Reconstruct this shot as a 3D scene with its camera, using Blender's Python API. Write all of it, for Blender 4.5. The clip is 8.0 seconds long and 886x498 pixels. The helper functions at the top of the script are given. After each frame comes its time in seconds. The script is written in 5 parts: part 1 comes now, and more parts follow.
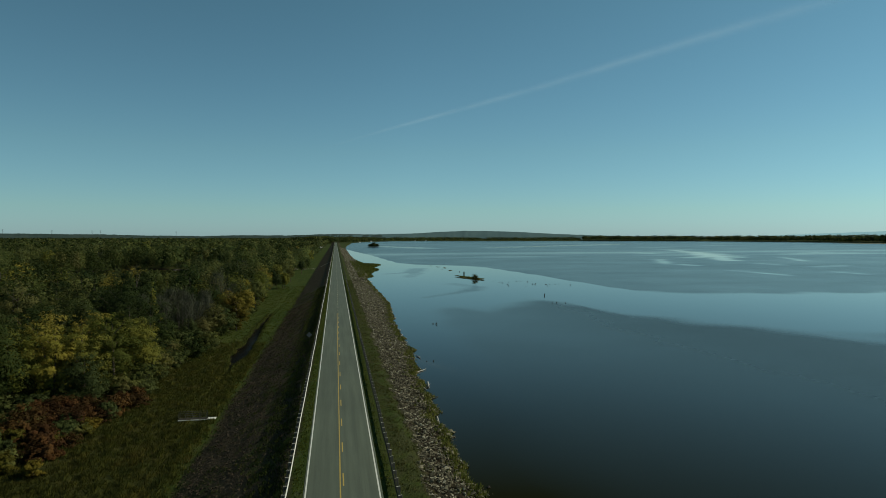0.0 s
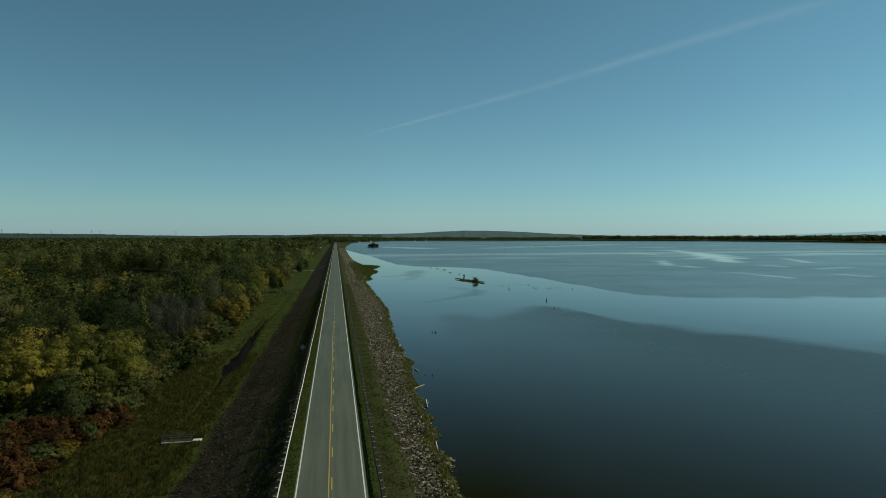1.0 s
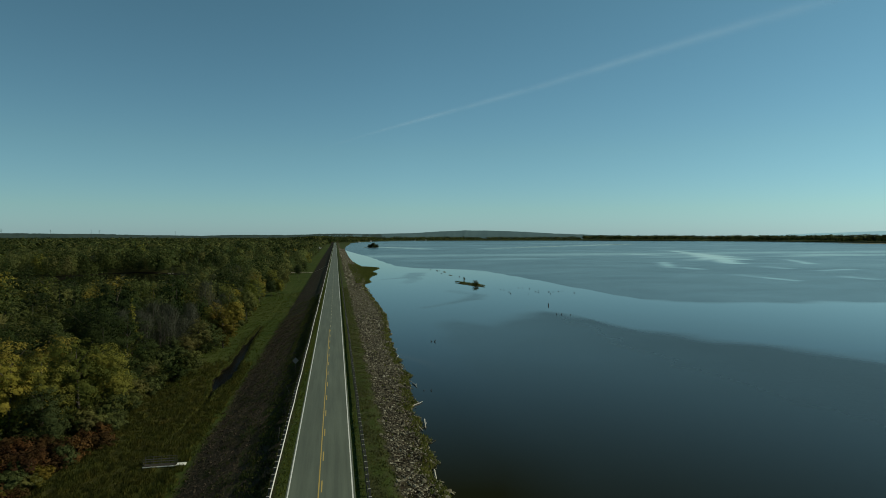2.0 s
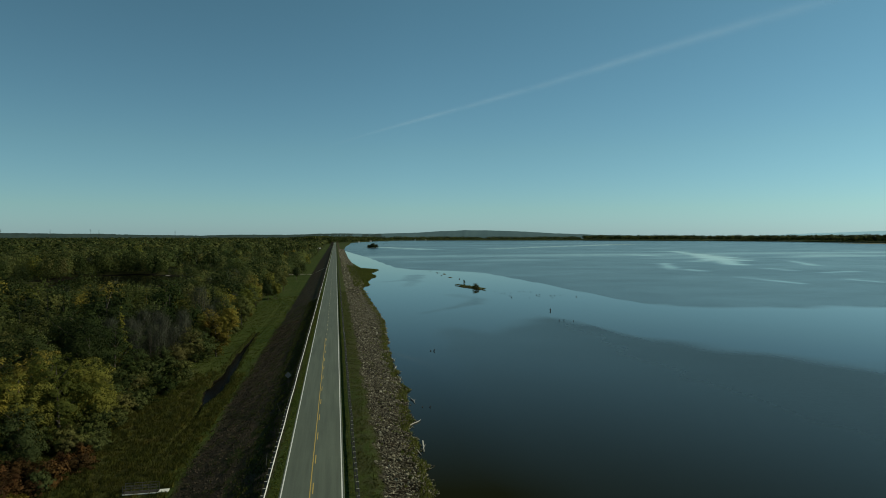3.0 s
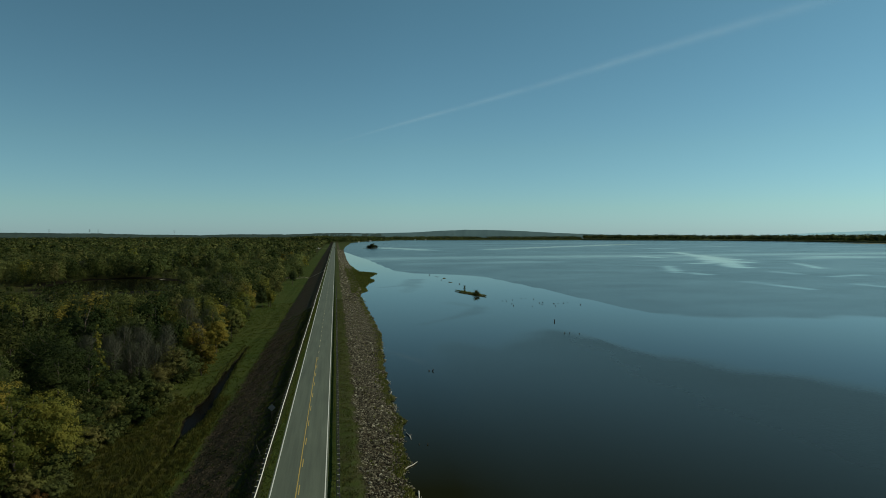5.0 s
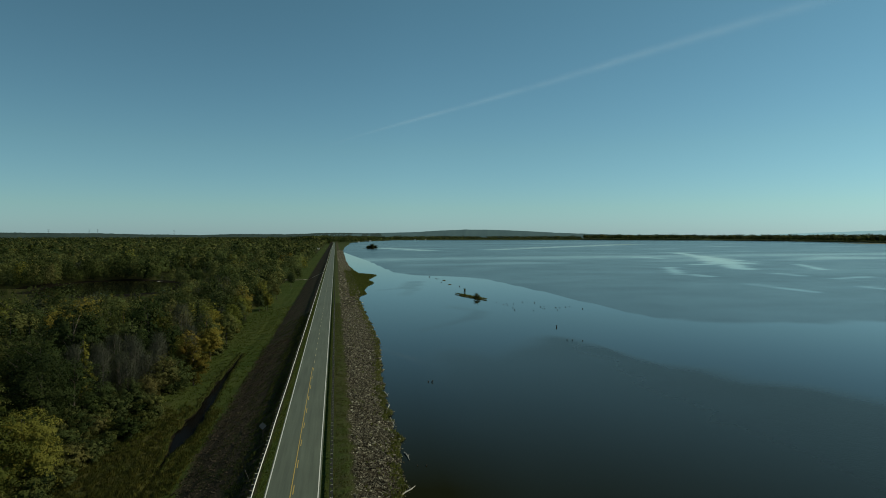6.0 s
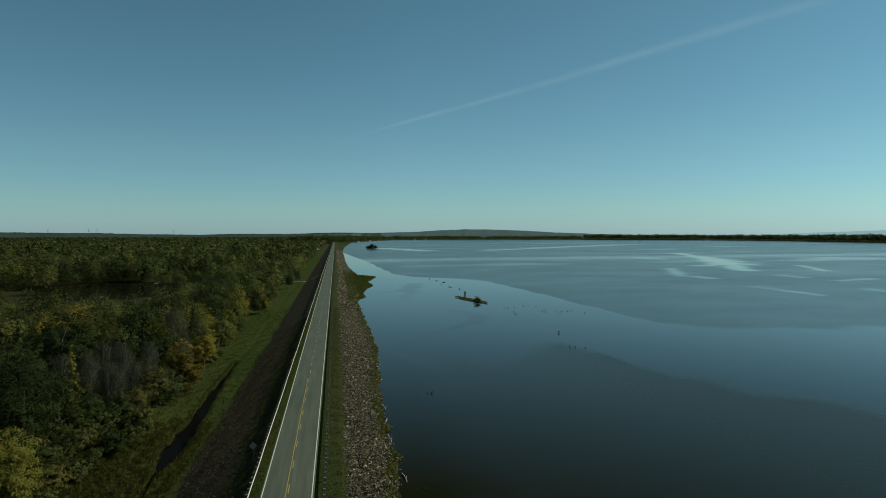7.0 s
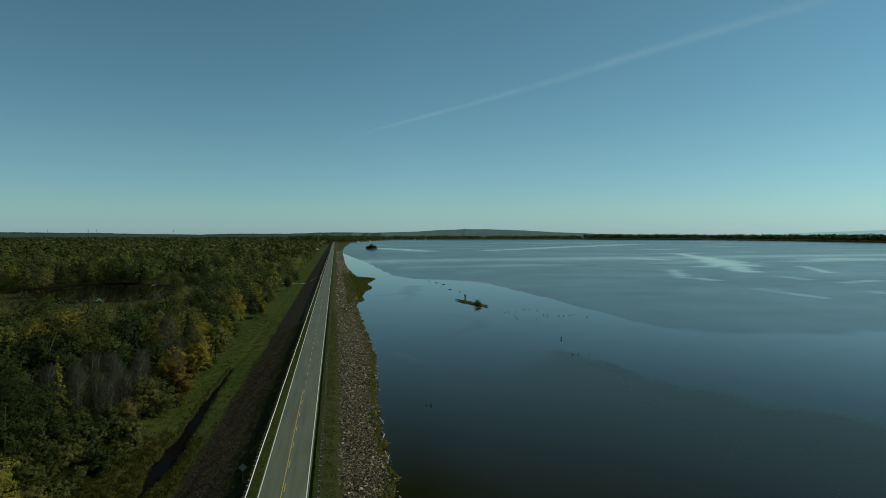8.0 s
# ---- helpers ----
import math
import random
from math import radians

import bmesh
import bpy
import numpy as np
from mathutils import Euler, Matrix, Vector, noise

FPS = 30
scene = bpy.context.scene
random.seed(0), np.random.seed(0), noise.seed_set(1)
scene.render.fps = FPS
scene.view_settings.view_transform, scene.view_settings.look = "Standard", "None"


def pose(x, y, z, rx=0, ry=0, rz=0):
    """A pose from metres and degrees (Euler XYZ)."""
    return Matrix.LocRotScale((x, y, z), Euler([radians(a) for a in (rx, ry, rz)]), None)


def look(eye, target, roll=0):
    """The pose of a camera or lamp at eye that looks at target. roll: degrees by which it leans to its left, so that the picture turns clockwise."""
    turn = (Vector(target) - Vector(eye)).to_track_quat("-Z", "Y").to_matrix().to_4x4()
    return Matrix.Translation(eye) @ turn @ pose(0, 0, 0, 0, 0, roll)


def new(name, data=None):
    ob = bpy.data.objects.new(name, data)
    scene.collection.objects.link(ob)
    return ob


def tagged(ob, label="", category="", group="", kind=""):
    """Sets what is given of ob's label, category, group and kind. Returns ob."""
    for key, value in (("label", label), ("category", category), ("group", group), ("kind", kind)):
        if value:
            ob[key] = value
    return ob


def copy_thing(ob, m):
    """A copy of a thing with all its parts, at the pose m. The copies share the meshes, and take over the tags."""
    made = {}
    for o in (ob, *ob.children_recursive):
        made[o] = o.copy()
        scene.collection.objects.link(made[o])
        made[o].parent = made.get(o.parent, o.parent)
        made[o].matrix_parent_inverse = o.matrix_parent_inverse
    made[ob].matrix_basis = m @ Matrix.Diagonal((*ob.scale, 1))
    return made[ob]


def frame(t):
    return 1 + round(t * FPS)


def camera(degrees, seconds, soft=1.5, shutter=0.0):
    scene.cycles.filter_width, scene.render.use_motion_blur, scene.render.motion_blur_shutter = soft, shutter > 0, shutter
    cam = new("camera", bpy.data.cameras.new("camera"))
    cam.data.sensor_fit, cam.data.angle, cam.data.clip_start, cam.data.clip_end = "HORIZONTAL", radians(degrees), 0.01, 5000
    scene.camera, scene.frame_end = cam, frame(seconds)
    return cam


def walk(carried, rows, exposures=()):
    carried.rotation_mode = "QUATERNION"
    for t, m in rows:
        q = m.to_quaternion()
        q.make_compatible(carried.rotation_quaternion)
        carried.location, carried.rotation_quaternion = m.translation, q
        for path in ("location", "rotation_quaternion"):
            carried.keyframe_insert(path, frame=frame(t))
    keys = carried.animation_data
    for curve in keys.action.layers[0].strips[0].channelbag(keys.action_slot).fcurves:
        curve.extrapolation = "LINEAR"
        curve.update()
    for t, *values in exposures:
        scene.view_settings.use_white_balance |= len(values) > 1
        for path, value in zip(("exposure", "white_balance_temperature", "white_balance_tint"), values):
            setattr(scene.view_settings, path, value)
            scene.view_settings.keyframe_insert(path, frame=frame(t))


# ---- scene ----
# ---- the camera and its way: a drone that climbs and drifts off a causeway road ----
cam = camera(73.7, 8.0, soft=0.75)


def flight(t):
    u = t / 8.0
    return pose(-0.551 + 9.238 * u - 1.056 * u * u, 44.28 * u - 3.32 * u * u, 23.51 + 14.63 * u - 0.841 * u * u,
                90 - 1.137 - 0.326 * u, 0, -10.29)


walk(cam, [(0.5 * k, flight(0.5 * k)) for k in range(17)], [(0.0, 0.0, 6500, 10), (8.0, 0.0, 6500, 10)])

# ---- world, sun ----
SUN_AZ, SUN_EL = 97.0, 34.5
world = bpy.data.worlds.new("sky")
scene.world = world
world.use_nodes = True
wn, wl = world.node_tree.nodes, world.node_tree.links
sky = wn.new("ShaderNodeTexSky")
sky.sky_type, sky.sun_disc = "NISHITA", False
sky.sun_elevation, sky.sun_rotation = radians(SUN_EL), radians(SUN_AZ)
sky.air_density, sky.dust_density, sky.ozone_density = 1.0, 0.2, 2.0
cast = wn.new("ShaderNodeMix")
cast.data_type, cast.blend_type = "RGBA", "MULTIPLY"
cast.inputs[0].default_value = 1.0
level = wn.new("ShaderNodeSeparateXYZ")
wl.new(wn.new("ShaderNodeTexCoord").outputs["Generated"], level.inputs[0])
air = wn.new("ShaderNodeValToRGB")                                # clear autumn air: colder and greyer towards the horizon
for stop, (at, col) in zip([air.color_ramp.elements[0], air.color_ramp.elements.new(0.045), air.color_ramp.elements.new(0.14), air.color_ramp.elements.new(0.34), air.color_ramp.elements[-1]],
                           ((0.0, (0.53, 0.87, 1.30)), (0.045, (0.60, 0.93, 1.06)), (0.14, (0.66, 0.98, 0.94)), (0.36, (0.67, 1.02, 0.88)), (0.62, (0.80, 1.0, 0.66)))):
    stop.position, stop.color = at, (*col, 1)
wl.new(level.outputs["Z"], air.inputs["Fac"])
wl.new(air.outputs["Color"], cast.inputs[7])
wl.new(sky.outputs[0], cast.inputs[6])
west = wn.new("ShaderNodeMapRange")                               # the sky deepens away from the sun
west.inputs["From Min"].default_value, west.inputs["From Max"].default_value = -0.55, 0.12
west.inputs["To Min"].default_value, west.inputs["To Max"].default_value = 0.76, 1.03
wl.new(level.outputs["X"], west.inputs["Value"])
deep = wn.new("ShaderNodeVectorMath")
deep.operation = "SCALE"
wl.new(cast.outputs[2], deep.inputs[0])
wl.new(west.outputs["Result"], deep.inputs["Scale"])
wl.new(deep.outputs["Vector"], wn["Background"].inputs[0])
wn["Background"].inputs[1].default_value = 0.0805

sun = new("sun", bpy.data.lights.new("sun", "SUN"))
sun.data.energy, sun.data.angle, sun.data.color = 3.3, radians(0.55), (1.0, 0.93, 0.70)
sun_from = Vector((math.sin(radians(SUN_AZ)) * math.cos(radians(SUN_EL)), math.cos(radians(SUN_AZ)) * math.cos(radians(SUN_EL)), math.sin(radians(SUN_EL))))
sun.matrix_world = look(sun_from * 100, (0, 0, 0))

# ---- materials ----


def material(name, rough=0.8, metal=0.0, spec=0.3):
    """A material, its nodes and links, and its principled shader."""
    m = bpy.data.materials.new(name)
    m.use_nodes = True
    b = m.node_tree.nodes["Principled BSDF"]
    b.inputs["Roughness"].default_value, b.inputs["Metallic"].default_value = rough, metal
    b.inputs["Specular IOR Level"].default_value = spec
    return m, m.node_tree.nodes, m.node_tree.links, b


def position(n):
    return n.new("ShaderNodeNewGeometry").outputs["Position"]


def grain(n, l, scale, detail=4.0, rough=0.6, stretch=(1, 1, 1), warp=0.0):
    """World-size noise, 0 to 1; scale is in features a metre."""
    mp = n.new("ShaderNodeMapping")
    mp.inputs["Scale"].default_value = stretch
    l.new(position(n), mp.inputs["Vector"])
    t = n.new("ShaderNodeTexNoise")
    t.inputs["Scale"].default_value, t.inputs["Detail"].default_value, t.inputs["Roughness"].default_value = scale, detail, rough
    t.inputs["Distortion"].default_value = warp
    l.new(mp.outputs[0], t.inputs["Vector"])
    return t.outputs["Fac"]


def ramp(n, l, fac, *stops):
    r = n.new("ShaderNodeValToRGB")
    e = r.color_ramp.elements
    while len(e) < len(stops):
        e.new(0.5)
    for k, (at, col) in zip(e, stops):
        k.position, k.color = at, (*col, 1)
    l.new(fac, r.inputs["Fac"])
    return r.outputs["Color"]


def blend(n, l, fac, a, b, how="MIX"):
    m = n.new("ShaderNodeMix")
    m.data_type, m.blend_type = "RGBA", how
    for value, socket in ((fac, m.inputs[0]), (a, m.inputs[6]), (b, m.inputs[7])):
        if isinstance(value, (int, float)):
            socket.default_value = value
        elif isinstance(value, tuple):
            socket.default_value = (*value, 1)
        else:
            l.new(value, socket)
    return m.outputs[2]


def between(n, l, value, lo, hi, to_lo=0.0, to_hi=1.0):
    m = n.new("ShaderNodeMapRange")
    m.inputs["From Min"].default_value, m.inputs["From Max"].default_value = lo, hi
    m.inputs["To Min"].default_value, m.inputs["To Max"].default_value = to_lo, to_hi
    l.new(value, m.inputs["Value"])
    return m.outputs["Result"]


def attribute(n, name):
    a = n.new("ShaderNodeAttribute")
    a.attribute_name = name
    return a.outputs["Fac"]


def relief(n, l, b, height, strength=0.5, distance=0.05):
    m = n.new("ShaderNodeBump")
    m.inputs["Strength"].default_value, m.inputs["Distance"].default_value = strength, distance
    l.new(height, m.inputs["Height"])
    l.new(m.outputs[0], b.inputs["Normal"])
    return m


def asphalt_material():
    m, n, l, b = material("asphalt", 0.75, spec=0.35)
    fine = ramp(n, l, grain(n, l, 14, 5, 0.7), (0.3, (0.072, 0.086, 0.063)), (0.7, (0.110, 0.128, 0.097)))
    worn = ramp(n, l, grain(n, l, 0.9, 4, 0.6, (1.6, 0.05, 1)), (0.35, (0.78, 0.78, 0.78)), (0.7, (1.14, 1.14, 1.13)))
    patch = ramp(n, l, grain(n, l, 0.05, 3, 0.6), (0.3, (0.9, 0.9, 0.9)), (0.7, (1.08, 1.08, 1.07)))
    l.new(blend(n, l, 1.0, blend(n, l, 1.0, fine, worn, "MULTIPLY"), patch, "MULTIPLY"), b.inputs["Base Color"])
    relief(n, l, b, grain(n, l, 30, 3), 0.3, 0.01)
    return m


def paint_material(name, col, wear):
    m, n, l, b = material(name, 0.6)
    l.new(ramp(n, l, grain(n, l, 3.0, 5, 0.7, (3, 0.6, 1)), (wear, (0.12, 0.118, 0.105)), (wear + 0.16, col)), b.inputs["Base Color"])
    return m


def ground_material():
    """Lawn, gravel bank, rank meadow and far fields by the weights that the terrain carries."""
    m, n, l, b = material("ground", 0.95, spec=0.03)
    mottled = grain(n, l, 0.9, 6, 0.7)
    fine = grain(n, l, 5.0, 5, 0.75)
    big = grain(n, l, 0.045, 4, 0.6)
    lawn = blend(n, l, 0.55, ramp(n, l, mottled, (0.3, (0.022, 0.040, 0.010)), (0.7, (0.050, 0.072, 0.017))),
                 ramp(n, l, big, (0.35, (0.030, 0.052, 0.012)), (0.68, (0.062, 0.070, 0.020))))
    lawn = blend(n, l, 0.8, lawn, ramp(n, l, fine, (0.32, (0.65, 0.66, 0.65)), (0.7, (1.25, 1.2, 1.18))), "MULTIPLY")
    bald = between(n, l, grain(n, l, 0.55, 5, 0.7), 0.54, 0.68, 0.0, 0.45)
    lawn = blend(n, l, bald, lawn, (0.072, 0.074, 0.046))
    meadow = blend(n, l, 0.5, ramp(n, l, grain(n, l, 1.8, 6, 0.75), (0.3, (0.03, 0.032, 0.010)), (0.72, (0.066, 0.062, 0.022))),
                   ramp(n, l, grain(n, l, 0.12, 4, 0.65), (0.35, (0.035, 0.055, 0.014)), (0.65, (0.070, 0.062, 0.022))))
    stones = ramp(n, l, fine, (0.32, (0.022, 0.017, 0.012)), (0.55, (0.054, 0.044, 0.030)), (0.75, (0.105, 0.085, 0.058)))
    weeds = ramp(n, l, mottled, (0.3, (0.018, 0.032, 0.007)), (0.75, (0.055, 0.075, 0.016)))
    weedy = between(n, l, grain(n, l, 0.35, 5, 0.75, (1.0, 0.45, 1)), 0.5, 0.6)
    wm = n.new("ShaderNodeMath")
    wm.operation = "MULTIPLY"
    l.new(weedy, wm.inputs[0])
    l.new(attribute(n, "weeds"), wm.inputs[1])
    bank = blend(n, l, wm.outputs[0], stones, weeds)
    c = blend(n, l, attribute(n, "reeds"), lawn, meadow)
    c = blend(n, l, attribute(n, "gravel"), c, bank)
    # near-black mud; the same colour paints shade between riprap stones and under the wood
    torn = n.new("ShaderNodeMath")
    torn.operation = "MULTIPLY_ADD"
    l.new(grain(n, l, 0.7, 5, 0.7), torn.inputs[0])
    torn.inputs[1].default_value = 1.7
    l.new(attribute(n, "mud_shade"), torn.inputs[2])
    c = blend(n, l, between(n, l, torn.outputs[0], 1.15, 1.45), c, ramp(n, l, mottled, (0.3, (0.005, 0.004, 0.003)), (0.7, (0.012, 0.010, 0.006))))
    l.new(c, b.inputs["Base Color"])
    relief(n, l, b, blend(n, l, 0.5, mottled, fine), 1.0, 0.35)
    return m


def water_material():
    """Lake water; where the breeze lies is in the attribute ruffle."""
    m, n, l, b = material("lake_water", 0.04, spec=0.2)
    b.inputs["IOR"].default_value = 1.33
    b.inputs["Base Color"].default_value = (0.0100, 0.0108, 0.0028, 1)
    wisps = blend(n, l, 0.45, grain(n, l, 0.022, 5, 0.65, (0.7, 0.9, 1), 0.4), grain(n, l, 0.006, 5, 0.6, (0.6, 1.1, 1), 0.8))
    mask = n.new("ShaderNodeMath")
    mask.operation = "MULTIPLY_ADD"
    l.new(wisps, mask.inputs[0])
    mask.inputs[1].default_value = 0.5
    l.new(between(n, l, attribute(n, "ruffle"), 0.0, 1.0, -0.25, 0.75), mask.inputs[2])
    l.new(between(n, l, mask.outputs[0], 0.1, 0.85, 0.03, 0.31), b.inputs["Roughness"])
    tilt = n.new("ShaderNodeLayerWeight").outputs["Facing"]
    calm = between(n, l, tilt, 0.60, 0.87, 0.012, 0.42)
    rippled = between(n, l, tilt, 0.60, 0.88, 0.16, 0.44)
    gloss = n.new("ShaderNodeMix")
    l.new(between(n, l, mask.outputs[0], 0.15, 0.75), gloss.inputs[0])
    l.new(calm, gloss.inputs[2])
    l.new(rippled, gloss.inputs[3])
    l.new(gloss.outputs[0], b.inputs["Specular IOR Level"])
    waves = blend(n, l, 0.4, grain(n, l, 1.6, 4, 0.65, (1.0, 1.2, 1)), grain(n, l, 0.45, 3, 0.6, (1.0, 1.1, 1), 0.5))
    bump = relief(n, l, b, waves, 0.1, 0.05)
    l.new(between(n, l, mask.outputs[0], 0.45, 0.85, 0.004, 0.8), bump.inputs["Strength"])
    return m


def leaf_material(name, dark, light, turn, back=0.3):
    """Leaves: dark to light from leaf to leaf, turning colour from tree to tree."""
    m, n, l, b = material(name, 0.75, spec=0.06)
    tree = n.new("ShaderNodeObjectInfo").outputs["Random"]
    leaf = n.new("ShaderNodeNewGeometry").outputs["Random Per Island"]
    c = blend(n, l, between(n, l, leaf, 0.0, 1.0, 0.38, 0.62), dark, light)
    patch = between(n, l, grain(n, l, 0.16, 3, 0.6), 0.30, 0.80)
    own = n.new("ShaderNodeMath")
    own.operation = "ADD"
    own.use_clamp = True
    l.new(tree, own.inputs[0])
    l.new(attribute(n, "tone"), own.inputs[1])
    both = n.new("ShaderNodeMath")
    both.operation = "MULTIPLY"
    l.new(own.outputs[0], both.inputs[0])
    l.new(patch, both.inputs[1])
    c = blend(n, l, both.outputs[0], c, turn)
    shade = n.new("ShaderNodeMath")
    shade.operation = "MULTIPLY_ADD"
    l.new(attribute(n, "tone"), shade.inputs[0])
    shade.inputs[1].default_value = 1.7
    l.new(tree, shade.inputs[2])
    each = n.new("ShaderNodeMath")
    each.operation = "FRACT"
    l.new(shade.outputs[0], each.inputs[0])
    c = blend(n, l, 1.0, c, ramp(n, l, each.outputs[0], (0.0, (0.52, 0.60, 0.62)), (0.28, (1.10, 1.08, 1.0)), (0.5, (0.70, 0.84, 0.78)), (0.76, (1.45, 1.38, 1.15)), (1.0, (1.10, 0.96, 0.98))), "MULTIPLY")
    l.new(c, b.inputs["Base Color"])
    tr = n.new("ShaderNodeBsdfTranslucent")
    l.new(c, tr.inputs["Color"])
    mix = n.new("ShaderNodeMixShader")
    mix.inputs[0].default_value = back
    l.new(b.outputs[0], mix.inputs[1])
    l.new(tr.outputs[0], mix.inputs[2])
    l.new(mix.outputs[0], n["Material Output"].inputs["Surface"])
    return m


def mottled_material(name, a, c, scale, rough=0.85, metal=0.0, bump=0.4, depth=0.02, spec=0.3):
    m, n, l, b = material(name, rough, metal, spec)
    col = ramp(n, l, grain(n, l, scale, 5, 0.65), (0.3, a), (0.7, c))
    col = blend(n, l, 0.35, col, ramp(n, l, grain(n, l, scale * 0.13, 3), (0.35, a), (0.65, c)))
    l.new(col, b.inputs["Base Color"])
    relief(n, l, b, grain(n, l, scale * 2.5, 4), bump, depth)
    return m


def rock_material():
    m, n, l, b = material("riprap_stone", 0.92, spec=0.12)
    one = n.new("ShaderNodeMath")
    one.operation = "FRACT"
    add = n.new("ShaderNodeMath")
    l.new(n.new("ShaderNodeObjectInfo").outputs["Random"], add.inputs[0])
    l.new(n.new("ShaderNodeNewGeometry").outputs["Random Per Island"], add.inputs[1])
    l.new(add.outputs[0], one.inputs[0])
    c = ramp(n, l, one.outputs[0], (0.0, (0.050, 0.045, 0.032)), (0.5, (0.120, 0.109, 0.076)), (0.86, (0.215, 0.195, 0.138)), (0.99, (0.36, 0.34, 0.265)))
    c = blend(n, l, 0.6, c, ramp(n, l, grain(n, l, 6, 5, 0.7), (0.3, (0.45, 0.45, 0.45)), (0.7, (1.15, 1.13, 1.1))), "MULTIPLY")
    l.new(c, b.inputs["Base Color"])
    relief(n, l, b, grain(n, l, 14, 4), 0.5, 0.03)
    return m


M_ASPHALT, M_GROUND, M_WATER, M_ROCK = asphalt_material(), ground_material(), water_material(), rock_material()
M_WHITE = paint_material("white_road_paint", (0.62, 0.62, 0.58), 0.20)
M_FADED = paint_material("faded_road_paint", (0.40, 0.36, 0.20), 0.34)
M_YELLOW = paint_material("yellow_road_paint", (0.40, 0.285, 0.066), 0.30)
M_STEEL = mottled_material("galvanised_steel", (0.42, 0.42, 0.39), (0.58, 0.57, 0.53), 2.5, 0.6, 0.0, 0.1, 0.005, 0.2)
M_DARKSTEEL = mottled_material("dark_steel", (0.018, 0.016, 0.013), (0.045, 0.040, 0.034), 2.5, 0.85, 0.0, 0.1, 0.005, 0.2)
M_POST = mottled_material("weathered_post", (0.055, 0.052, 0.043), (0.115, 0.108, 0.092), 5, 0.85)
M_LITTOP = mottled_material("lit_post_top", (0.40, 0.39, 0.35), (0.60, 0.58, 0.53), 5, 0.85)
M_BARK = mottled_material("bark", (0.045, 0.036, 0.028), (0.12, 0.10, 0.08), 3)
M_GREYBARK = mottled_material("grey_bark", (0.055, 0.050, 0.040), (0.12, 0.11, 0.09), 3)
M_BANKSTONE = mottled_material("brown_bank_stone", (0.032, 0.025, 0.018), (0.066, 0.053, 0.038), 1.3, 0.95, spec=0.05)
M_DRIFT = mottled_material("driftwood", (0.26, 0.24, 0.21), (0.50, 0.47, 0.42), 4)
M_STUMP = mottled_material("wet_wood", (0.018, 0.015, 0.012), (0.05, 0.042, 0.034), 4)
# skyline woods with haze mixed into the colour, bluer and paler farther off
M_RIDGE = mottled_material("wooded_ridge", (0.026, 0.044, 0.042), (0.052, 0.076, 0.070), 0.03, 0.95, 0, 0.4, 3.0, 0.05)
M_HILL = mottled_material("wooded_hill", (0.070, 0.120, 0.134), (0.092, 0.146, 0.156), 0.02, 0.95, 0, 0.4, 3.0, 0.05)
M_PALEHILL, _n, _l, _b = material("hazy_glow_hill", 0.95, spec=0.0)       # plain far distance; a faint glow stands in for pale haze
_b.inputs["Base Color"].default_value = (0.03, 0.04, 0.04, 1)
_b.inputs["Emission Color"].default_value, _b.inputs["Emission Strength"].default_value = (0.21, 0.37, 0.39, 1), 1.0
M_GRASS = leaf_material("grass_blades", (0.032, 0.052, 0.008), (0.074, 0.100, 0.016), (0.11, 0.11, 0.022), 0.25)
M_BANKWEED = leaf_material("dull_bank_weeds", (0.033, 0.047, 0.013), (0.066, 0.084, 0.024), (0.084, 0.088, 0.030), 0.25)
M_STRIP = leaf_material("strip_weeds", (0.044, 0.054, 0.019), (0.088, 0.095, 0.034), (0.125, 0.116, 0.050), 0.3)
M_WEED = leaf_material("weed_blades", (0.050, 0.068, 0.017), (0.105, 0.122, 0.030), (0.130, 0.138, 0.038), 0.35)
M_REED = leaf_material("reed_blades", (0.044, 0.054, 0.012), (0.082, 0.084, 0.020), (0.128, 0.098, 0.027), 0.3)
LEAVES = {
    "yellow": leaf_material("yellowing_leaves", (0.106, 0.113, 0.025), (0.192, 0.190, 0.041), (0.215, 0.168, 0.034), 0.46),
    "green": leaf_material("green_leaves", (0.019, 0.029, 0.010), (0.043, 0.058, 0.018), (0.060, 0.070, 0.020), 0.36),
    "olive": leaf_material("olive_leaves", (0.058, 0.076, 0.028), (0.116, 0.135, 0.048), (0.132, 0.126, 0.045), 0.48),
    "orange": leaf_material("orange_leaves", (0.078, 0.062, 0.013), (0.15, 0.112, 0.021), (0.12, 0.108, 0.020), 0.42),
    "red": leaf_material("dark_red_leaves", (0.040, 0.019, 0.010), (0.078, 0.036, 0.016), (0.095, 0.062, 0.020)),
    "needle": leaf_material("dark_needles", (0.012, 0.021, 0.008), (0.030, 0.042, 0.013), (0.04, 0.05, 0.016), 0.2),
    "twigs": mottled_material("bare_twigs", (0.024, 0.029, 0.018), (0.043, 0.049, 0.031), 2, 0.9),
}

# ---- helpers of this scene ----


def part(name, bm, mat, parent=None, label=""):
    me = bpy.data.meshes.new(name)
    bm.to_mesh(me)
    bm.free()
    me.materials.append(mat)
    ob = new(name, me)
    ob.parent = parent
    return tagged(ob, label)


